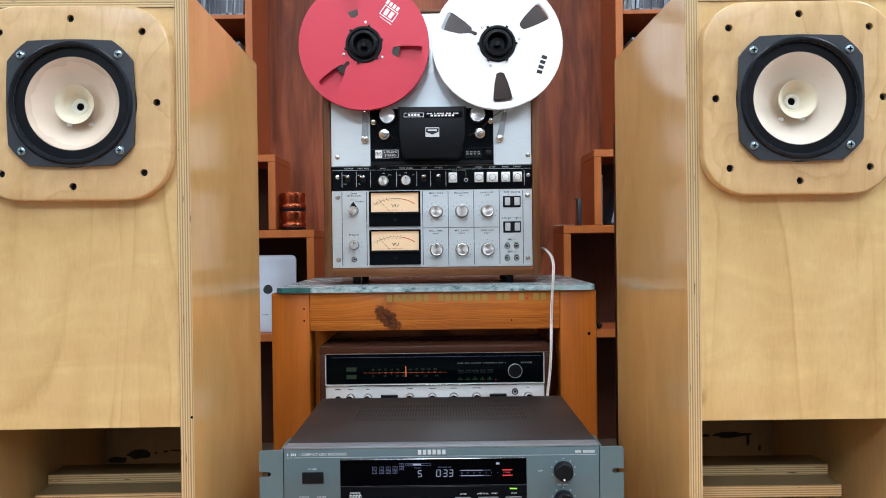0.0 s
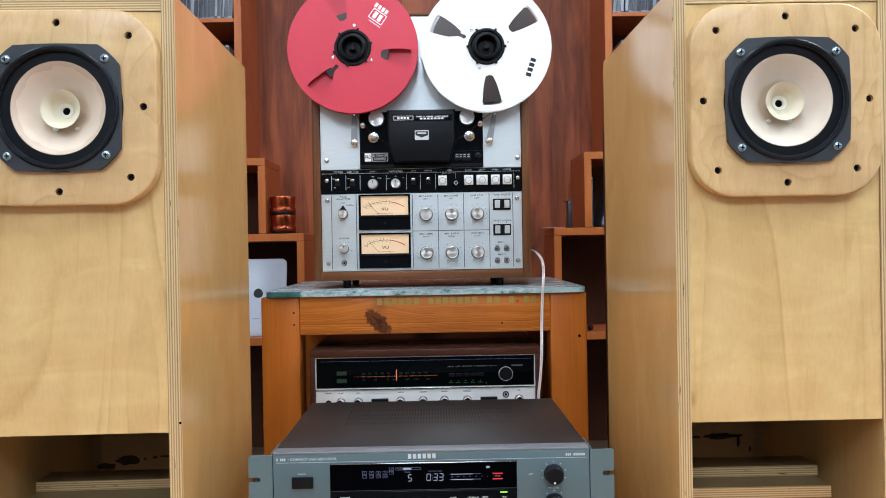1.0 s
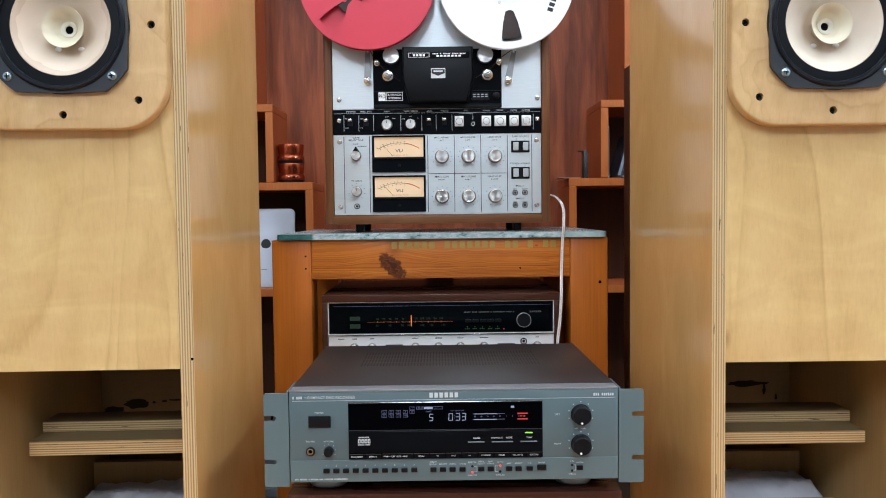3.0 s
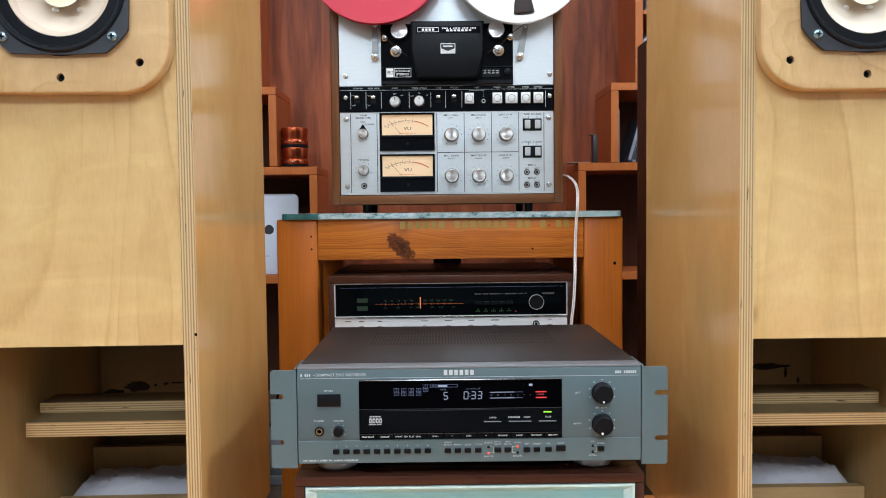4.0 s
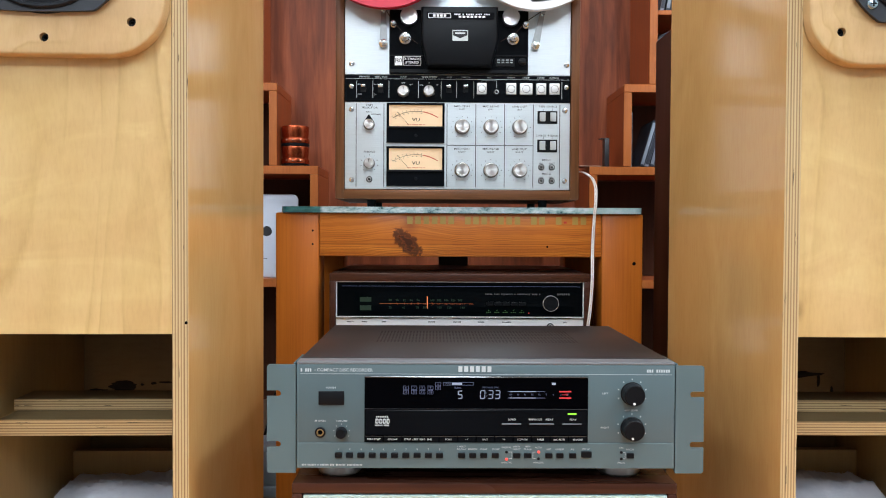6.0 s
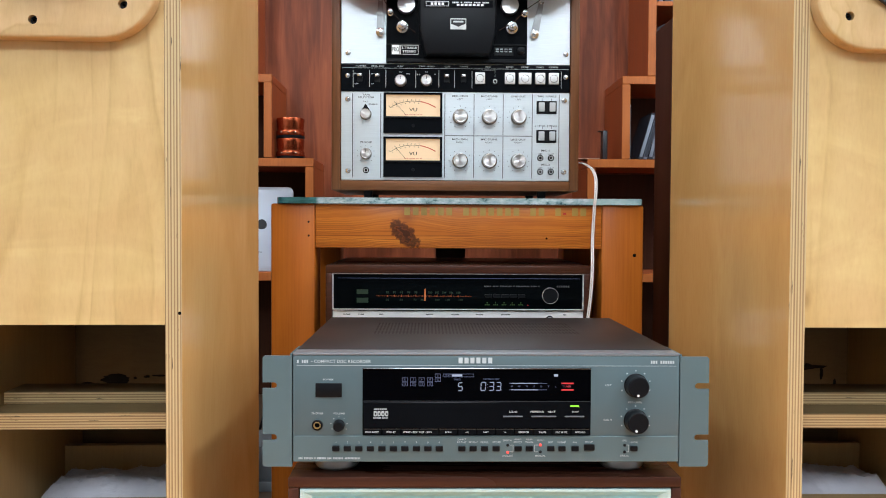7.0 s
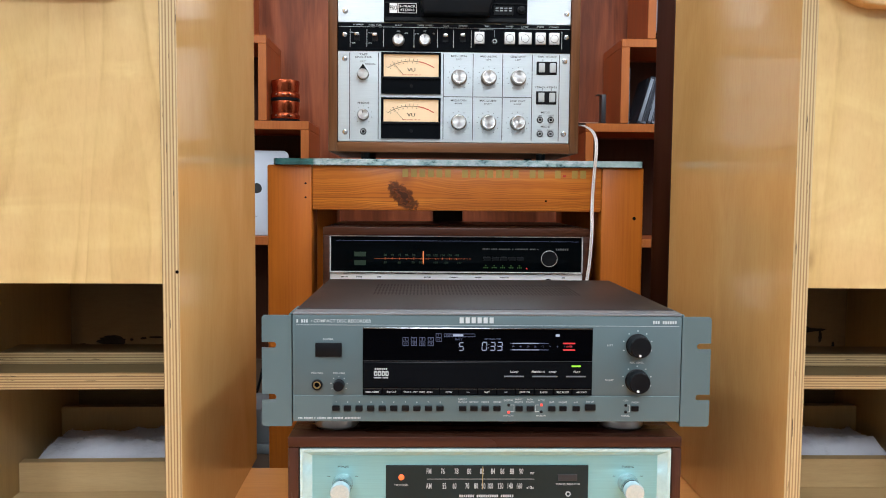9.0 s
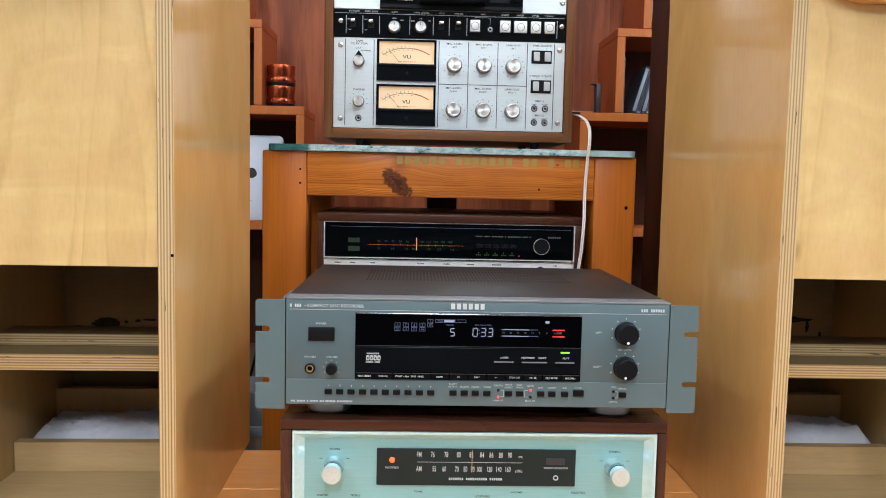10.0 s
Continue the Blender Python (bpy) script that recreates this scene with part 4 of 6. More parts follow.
def jack(parent, x, y, z, r, ring=None):
    """A panel socket: black surround, bright inner ring, dark hole."""
    bm = bm_lathe([(r, 0), (r, 0.0018), (r * 0.86, 0.0026), (r * 0.66, 0.0026)], (x, y, z), "y", 20)
    j = part("socket", bm, BLACKM, parent)
    part("ring", bm_lathe([(r * 0.68, 0.0020), (r * 0.66, 0.0034), (r * 0.50, 0.0034), (r * 0.46, 0.0005)], (x, y, z), "y", 20), ring or SATIN, j)
    part("hole", bm_lathe([(0, 0.0006), (r * 0.48, 0.0006), (r * 0.48, 0.0)], (x, y, z), "y", 16), SOCKET, j)
    return j


deck = thing("tape_deck", pose(-0.002, 1.665, 0.519), "walnut-cased reel-to-reel tape deck with silver panel", "tape deck")
H, WD, DD = 0.557, 0.220, 0.235
for xa, xb in ((-WD, -WD + 0.0155), (WD - 0.0155, WD)):
    part("case_side", bm_box(xa, xb, 0, DD, 0.0165, H, bev=0.0015), WALNUT, deck, "walnut veneer side")
part("case_bottom", bm_box(-WD + 0.0156, WD - 0.0156, 0.0004, DD, 0.0165, 0.0335, bev=0.001), WALNUT_X, deck)
part("case_top", bm_box(-WD + 0.0156, WD - 0.0156, 0.0004, DD, H - 0.0065, H, bev=0.001), WALNUT_X, deck)
part("case_back", bm_box(-WD + 0.016, WD - 0.016, DD - 0.012, DD - 0.001, 0.034, H - 0.007), BLACKM, deck)
for fx in (-0.157, 0.158):
    for fy in (0.03, DD - 0.03):
        part("foot", bm_lathe([(0, 0), (0.0070, 0), (0.0078, 0.003), (0.0084, 0.0163), (0, 0.0163)], (fx, fy, 0), "z", 20), BLACKM, deck)
PX = 0.2035
YP = 0.004
part("lower_panel", bm_box(-PX, PX, YP, YP + 0.012, 0.0345, 0.1915, bev=0.0006, seg=1), SILVER, deck, "brushed silver control panel")
part("control_strip", bm_box(-PX, PX, YP - 0.002, YP + 0.012, 0.1925, 0.2395, bev=0.0008, seg=1), BLACKP, deck, "black control strip")
part("upper_panel", bm_box(-PX, PX, YP, YP + 0.012, 0.2405, H - 0.0075, bev=0.0006, seg=1), SILVER, deck, "brushed silver reel panel")
# head section
part("head_plate", bm_box(-0.1235, 0.1265, YP - 0.004, YP - 0.0002, 0.2415, 0.356, bev=0.001, seg=1), BLACKP, deck, "black head plate")
bm = bmesh.new()
box(bm, -0.1225, 0.1255, YP - 0.0058, YP - 0.0042, 0.2740, 0.2756)
box(bm, -0.1225, 0.1255, YP - 0.0075, YP - 0.0042, 0.2425, 0.2495, bev=0.001, seg=1)
part("plate_ridge", bm, BLACKM, deck)
bm = bmesh.new()
lo = [(-0.0670, 0.0, 0.3570), (0.0715, 0.0, 0.3570), (0.0705, 0.0, 0.293), (0.0590, 0.0, 0.2505), (-0.0545, 0.0, 0.2505), (-0.0660, 0.0, 0.293)]
c0 = Vector((0.0025, 0, 0.309))
rings = []
for yy, s in ((YP - 0.0045, 1.0), (YP - 0.024, 0.985), (YP - 0.030, 0.955)):
    rings.append([bm.verts.new((c0.x + (x - c0.x) * s, yy, c0.z + (z - c0.z) * s)) for x, _, z in lo])
for a, b in zip(rings, rings[1:]):
    for i in range(6):
        bm.faces.new((a[i], a[(i + 1) % 6], b[(i + 1) % 6], b[i]))
bm.faces.new(rings[-1])
bm.faces.new(rings[0][::-1])
bmesh.ops.bevel(bm, geom=[e for e in bm.edges if all(v in rings[1] + rings[2] for v in e.verts)], offset=0.002, segments=2, affect="EDGES", profile=0.5)
hc = part("head_cover", bm, BLACKM, deck, "black plastic head cover")
YC = YP - 0.0302
part("name_strip", bm_box(-0.056, 0.063, YC - 0.0007, YC, 0.3330, 0.3450), BLACKP, hc)
bm = bmesh.new()
plate(bm, rounded(-0.0335, 0.3390, 0.040, 0.0085, 0.0004, 1), [rounded(-0.0335, 0.3390, 0.0385, 0.007, 0.0003, 1)], YC - 0.0010, YC - 0.0007)
bars(bm, "mmmm", -0.046, -0.021, 0.3390, 0.0042, YC - 0.0007)
bars(bm, "mmmm m mmmmm mmmm mmmm", -0.008, 0.056, 0.3414, 0.0022, YC - 0.0007)
bars(bm, "mm-mmmm", -0.001, 0.048, 0.3373, 0.0034, YC - 0.0007)
part("lettering", bm, WHITEREEL, hc)
bm = bmesh.new()
plate(bm, rounded(0.003, 0.3045, 0.0275, 0.0190, 0.001, 2), [], YC - 0.0008, YC)
bd = part("badge", bm, WHITEINK, hc, "small silver badge")
bm = bmesh.new()
plate(bm, [(-0.0095, 0.3120), (0.0155, 0.3120), (0.0155, 0.3045), (0.0030, 0.2995), (-0.0095, 0.3045)], [rounded(0.003, 0.3083, 0.018, 0.0030, 0.001, 3)], YC - 0.0012, YC - 0.0008)
part("badge_mark", bm, DARKINK, bd)
# rollers, guides, arms
for s, kx, rx, gx, px, pz, tx, tz in ((-1, -0.088, -0.116, -0.095, -0.1340, 0.295, -0.1335, 0.3545), (1, 0.094, 0.121, 0.099, 0.139, 0.2935, 0.151, 0.3510)):
    turned("tape_roller", [(0, 0), (0.0155, 0), (0.0155, 0.014), (0.0148, 0.0155)] + spun_face(0.0142, 0.0154, 12), (kx, YP - 0.004, 0.3415), SPUN, deck, "bright turned aluminium roller", 40)
    bm = bmesh.new()
    lathe(bm, [(0, 0), (0.0052, 0), (0.0052, 0.003), (0.0030, 0.004), (0.0030, 0.012), (0.0048, 0.013), (0.0044, 0.017), (0.0018, 0.018), (0, 0.018)], (rx, YP - 0.004, 0.3285), "y", 20)
    part("tape_guide", bm, STEEL, deck)
    bm = bmesh.new()
    lathe(bm, [(0, 0), (0.0104, 0), (0.0104, 0.002), (0.0072, 0.003), (0.0064, 0.012), (0.0078, 0.013), (0.0074, 0.016), (0.0034, 0.017), (0.0030, 0.021), (0, 0.021)], (gx, YP - 0.004, 0.3045), "y", 28)
    part("tape_guide", bm, STEEL, deck)
    dx, dz = tx - px, tz - pz
    L = math.hypot(dx, dz)
    nx, nz = dz / L, -dx / L
    out = []
    for (qx, qz, rr, ang0) in ((px, pz, 0.0070, 180), (tx, tz, 0.0042, 0)):
        for i in range(9):
            a = math.atan2(dz, dx) + radians(ang0 + 90 - 180 * i / 8)
            out.append((qx + rr * math.cos(a), qz + rr * math.sin(a)))
    bm = bmesh.new()
    plate(bm, out, [], YP - 0.0075, YP - 0.0055)
    arm = part("tension_arm", bm, ARM, deck, "steel tape tension arm")
    part("pivot", bm_lathe([(0, -0.0055), (0.0076, -0.0055), (0.0076, 0.0), (0.0052, 0.001), (0.0050, 0.003), (0.0022, 0.004), (0, 0.004)], (px, YP - 0.0078, pz), "y", 20), STEEL, arm)
    part("arm_roller", bm_lathe([(0, 0), (0.0048, 0), (0.0030, 0.002), (0.0030, 0.010), (0.0046, 0.011), (0.0040, 0.0145), (0, 0.015)], (tx, YP - 0.0078, tz), "y", 18), STEEL, arm)
part("mode_badge", bm_box(-0.1145, -0.0655, YP - 0.0062, YP - 0.0058, 0.2555, 0.2735), BLACKP, deck)
bm = bmesh.new()
box(bm, -0.1135, -0.1000, YP - 0.0067, YP - 0.0062, 0.2562, 0.2728)
plate(bm, rounded(-0.0825, 0.2645, 0.032, 0.0166, 0.0004, 1), [rounded(-0.0825, 0.2645, 0.0305, 0.0151, 0.0003, 1)], YP - 0.0066, YP - 0.0062)
write(bm, "2-TRACK", -0.0825, 0.2677, 0.0056, YP - 0.0064, wide=1.25)
write(bm, "STEREO", -0.0825, 0.2613, 0.0056, YP - 0.0064, wide=1.25)
mb = part("mode_lettering", bm, WHITEREEL, deck)
bm = bmesh.new()
write(bm, "PRO", -0.1068, 0.2645, 0.0105, YP - 0.0069, wide=0.62)
part("mode_word", bm, DARKINK, mb)
bm = bmesh.new()
box(bm, 0.0675, 0.1020, YP - 0.0058, YP - 0.0042, 0.2555, 0.2712, bev=0.0004, seg=1)
cp = part("counter_panel", bm, BLACKM, deck)
bm = bmesh.new()
for i in range(4):
    for k in range(2):
        bars(bm, "mmm", 0.0705 + i * 0.0078, 0.0757 + i * 0.0078, 0.2670 - k * 0.0042, 0.0022, YP - 0.0059)
part("counter_lettering", bm, PANELINK, cp)
part("dark_knob", bm_lathe([(0, 0), (0.0070, 0), (0.0066, 0.004), (0.003, 0.005), (0.003, 0.007), (0, 0.007)], (0.116, YP - 0.0042, 0.2645), "y", 24), BLACKM, deck)
for qx, qz in ((-0.191, 0.260), (0.196, 0.260), (-0.1915, 0.178), (0.1940, 0.178), (-0.1910, 0.051), (0.1940, 0.051)):
    screw("screw", deck, qx, YP, qz, 0.0050)
for qx in (-0.1915, 0.196):
    screw("screw", deck, qx, YP - 0.002, 0.2190, 0.0046)
# control strip
YS = YP - 0.002
bm = bmesh.new()
for qx in (-0.182, -0.153, -0.124, -0.071, -0.030, -0.002, 0.029, 0.188):
    box(bm, qx - 0.0004, qx + 0.0004, YS - 0.0003, YS, 0.1985, 0.2290)
box(bm, -PX + 0.002, PX - 0.002, YS - 0.0003, YS, 0.2325, 0.2330)
for s, qx, sz in (("POWER", -0.168, 0.0040), ("REEL SIZE", -0.1385, 0.0040), ("A.R.P", -0.098, 0.0040), ("TAPE SPEED", -0.0515, 0.0040), ("CUE", -0.015, 0.0040), ("PAUSE", 0.0145, 0.0040), ("REC", 0.0575, 0.0040), ("RWD", 0.096, 0.0042), ("STOP", 0.123, 0.0042), ("FWD", 0.150, 0.0042), ("F.FWD", 0.174, 0.0042)):
    write(bm, s, qx, 0.2362, sz, YS - 0.0003, wide=1.35)
for s, qx, qz in (("ON", -0.1775, 0.2225), ("OFF", -0.1765, 0.2045), ("10.5", -0.1475, 0.2225), ("7-5", -0.1475, 0.2045), ("OFF", -0.098, 0.2255), ("ON", -0.085, 0.2225), ("3.75", -0.066, 0.2215), ("7.5", -0.052, 0.2262), ("15", -0.037, 0.2225)):
    write(bm, s, qx, qz, 0.0030, YS - 0.0003, wide=1.3)
box(bm, 0.0430, 0.0434, YS - 0.0003, YS, 0.2272, 0.2308)
box(bm, 0.0430, 0.0700, YS - 0.0003, YS, 0.2304, 0.2308)
box(bm, 0.0696, 0.0700, YS - 0.0003, YS, 0.2180, 0.2308)
part("strip_lettering", bm, PANELINK, deck)
for qx, qz in ((-0.170, 0.2170), (-0.139, 0.2165), (-0.016, 0.2165), (0.014, 0.2170)):
    bm = bmesh.new()
    box(bm, qx - 0.0050, qx + 0.0050, YS - 0.0012, YS - 0.0001, qz - 0.0085, qz + 0.0060, bev=0.0005, seg=1)
    sw = part("slide_switch", bm, BLACKM, deck)
    bm = bmesh.new()
    box(bm, qx - 0.0040, qx + 0.0040, YS - 0.0085, YS - 0.0013, qz - 0.0005, qz + 0.0050, bev=0.0012)
    part("lever", bm, STEEL, sw)
knob(deck, -0.0980, YS, 0.2105, 0.0107, 0.013, mark=0)
knob(deck, -0.0520, YS, 0.2110, 0.0107, 0.013, mark=0)
for qx, qw in ((0.0430, 0.0172), (0.0960, 0.0180), (0.1230, 0.0225), (0.1500, 0.0175), (0.1740, 0.0180)):
    bm = bmesh.new()
    box(bm, qx - qw / 2 - 0.001, qx + qw / 2 + 0.001, YS - 0.0010, YS - 0.0001, 0.2045, 0.2265)
    fr = part("button_frame", bm, BLACKM, deck)
    bm = bmesh.new()
    box(bm, qx - qw / 2, qx + qw / 2, YS - 0.0070, YS - 0.0011, 0.2055, 0.2255, bev=0.0010)
    part("button", bm, SATIN, fr, "silver push button")
    bm = bmesh.new()
    lathe(bm, [(0.0070, 0), (0.0070, 0.0004), (0.0063, 0.0004), (0.0063, 0)], (qx, YS - 0.0070, 0.2150), "y", 24)
    part("button_ring", bm, DARKINK, fr)
jack(deck, 0.0700, YS, 0.2105, 0.0056)
# lower panel
bm = bmesh.new()
for qx in (-0.183, -0.133, -0.0190, 0.0330, 0.0850, 0.1370, 0.1850):
    box(bm, qx - 0.0006, qx + 0.0006, YP - 0.0003, YP, 0.0390, 0.1885)
for qa, qb in ((-0.0180, 0.0320), (0.0340, 0.0840), (0.0860, 0.1360)):
    box(bm, qa, qb, YP - 0.0003, YP, 0.1137, 0.1148)
for s, qx, qz in (("TAPE", -0.159, 0.1855), ("SELECTOR", -0.159, 0.1810), ("PHONE", -0.159, 0.1015), ("TAPE  SOURCE", 0.1630, 0.1850), ("2 TRACK  4 TRACK", 0.1620, 0.1325), ("MIC-1", 0.1615, 0.0885), ("MIC-2", 0.1615, 0.0635)):
    write(bm, s, qx, qz, 0.0046 if len(s) < 13 else 0.0042, YP - 0.0003, wide=1.35 if len(s) < 12 else 1.1)
for z1, word in ((0.1845, "LEFT"), (0.1078, "RIGHT")):
    for s, qx in (("MIC-1/DIN", 0.0080), ("MIC-2/LINE", 0.0600), ("LINE OUT", 0.1120)):
        write(bm, s, qx, z1, 0.0045, YP - 0.0003, wide=1.35)
        write(bm, word, qx, z1 - 0.0055, 0.0036, YP - 0.0003, wide=1.3)
for qz in (0.0825, 0.0575):
    for s, qx in (("LEFT", 0.1520), ("RIGHT", 0.1710)):
        write(bm, s, qx, qz, 0.0030, YP - 0.0003, wide=1.25)
write(bm, "S.R.T", -0.1600, 0.1735, 0.0036, YP - 0.0003, wide=1.3)
write(bm, "NORMAL", -0.1470, 0.1690, 0.0034, YP - 0.0003, wide=1.3)
for qx in (0.0085, 0.0605, 0.1125):
    for qz in (0.1475, 0.0695):
        ticks(bm, qx, YP - 0.0002, qz, 0.0185, 0.0200, -150, 150, 11, 0.0009)
ticks(bm, -0.1592, YP - 0.0002, 0.0810, 0.0145, 0.0162, -140, 140, 9, 0.0008)
for qx in (0.1555, 0.1715):
    for qz in (0.1780, 0.1285):
        box(bm, qx - 0.0003, qx + 0.0003, YP - 0.0003, YP, qz - 0.0015, qz + 0.0035)
part("panel_lettering", bm, DARKINK, deck)
for qx in (0.0085, 0.0605, 0.1125):
    for qz in (0.1475, 0.0695):
        knob(deck, qx, YP, qz, 0.0140, 0.019, name="level_knob")
k = knob(deck, -0.1595, YP, 0.1510, 0.0103, 0.015, name="selector_knob")
bm = bmesh.new()
plate(bm, [(-0.1665, 0.1585), (-0.1595, 0.1690), (-0.1525, 0.1585)], [], YP - 0.006, YP - 0.0005)
part("pointer", bm, BLACKM, k)
knob(deck, -0.1590, YP, 0.0810, 0.0103, 0.015, name="phone_knob", mark=0)
jack(deck, -0.1590, YP, 0.0520, 0.0056)
for qx in (0.1520, 0.1710):
    for qz in (0.0755, 0.0510):
        jack(deck, qx, YP, qz, 0.0056)
for qz in (0.1655, 0.1140):
    bm = bmesh.new()
    box(bm, 0.1445, 0.1805, YP - 0.0015, YP - 0.0001, qz - 0.0115, qz + 0.0115, bev=0.0006, seg=1)
    rs = part("rocker_pair", bm, BLACKM, deck, "black switch block with white keys")
    for qx in (0.1535, 0.1728):
        bm = bmesh.new()
        box(bm, qx - 0.0052, qx + 0.0052, YP - 0.0055, YP - 0.0016, qz - 0.0075, qz + 0.0085, bev=0.0008)
        part("key", bm, KEYCAP, rs)
# level meters
for z0 in (0.1180, 0.0400):
    bm = bmesh.new()
    plate(bm, [(-0.1280, z0), (-0.0235, z0), (-0.0235, z0 + 0.0715), (-0.1280, z0 + 0.0715)], [[(-0.1235, z0 + 0.0295), (-0.0275, z0 + 0.0295), (-0.0275, z0 + 0.0680), (-0.1235, z0 + 0.0680)]], YP - 0.0045, YP - 0.0001)
    mt = part("level_meter", bm, BLACKP, deck, "black level meter with lit cream scale")
    part("meter_face", bm_box(-0.1235, -0.0275, YP - 0.0010, YP - 0.0001, z0 + 0.0295, z0 + 0.0680), CREAMMETER, mt, "softly lit cream meter scale")
    bm = bmesh.new()
    cxm, czm, rad = -0.0755, z0 - 0.0180, 0.0745
    for i in range(24):
        a0, a1 = radians(-33 + 43 * i / 24), radians(-33 + 43 * (i + 1) / 24)
        q = [bm.verts.new((cxm + r * math.sin(a), YP - 0.0014, czm + r * math.cos(a))) for r, a in ((rad, a0), (rad, a1), (rad + 0.0007, a1), (rad + 0.0007, a0))]
        bm.faces.new(q)
    ticks(bm, cxm, YP - 0.0013, czm, rad + 0.0006, rad + 0.0046, -33, 8, 9, 0.0005)
    ticks(bm, cxm, YP - 0.0013, czm, rad - 0.0032, rad - 0.0018, -30, 8, 7, 0.0012)
    write(bm, "VU", -0.0750, z0 + 0.0415, 0.0085, YP - 0.0013, wide=1.3)
    m = Matrix.Translation((-0.0985, YP - 0.0018, z0 + 0.0440)) @ Matrix.Rotation(radians(-42), 4, "Y") @ Matrix.Diagonal((0.0005, 0.0004, 0.032, 1))
    bmesh.ops.create_cube(bm, size=1.0, matrix=m)
    part("scale_marks", bm, DARKINK, mt)
    bm = bmesh.new()
    for i in range(12):
        a0, a1 = radians(10 + 22 * i / 12), radians(10 + 22 * (i + 1) / 12)
        q = [bm.verts.new((cxm + r * math.sin(a), YP - 0.0014, czm + r * math.cos(a))) for r, a in ((rad, a0), (rad, a1), (rad + 0.0016, a1), (rad + 0.0016, a0))]
        bm.faces.new(q)
    bars(bm, "mmmm mmmmmm mmm mm", -0.0910, -0.0590, z0 + 0.0333, 0.0010, YP - 0.0011)
    part("red_zone", bm, REDINK, mt)
    part("meter_rim", bm_box(-0.1262, -0.0252, YP - 0.0075, YP - 0.0046, z0 + 0.0255, z0 + 0.0290, bev=0.0008), BLACKM, mt)
    part("adjust_screw", bm_lathe([(0, 0.0006), (0.0026, 0.0006), (0.003, 0)], (-0.0750, YP - 0.0045, z0 + 0.0130), "y", 14), BLACKM, mt)


# ---- tape reels ----
def fillet(poly, r):
    """Rounds the corners of an outline."""
    out = []
    for k, p in enumerate(poly):
        p, a, b = Vector(p), Vector(poly[k - 1]), Vector(poly[(k + 1) % len(poly)])
        u, v = p + (a - p).normalized() * min(r, (a - p).length * 0.4), p + (b - p).normalized() * min(r, (b - p).length * 0.4)
        out += [tuple(u), tuple((u + v + p * 2) / 4), tuple(v)]
    return out


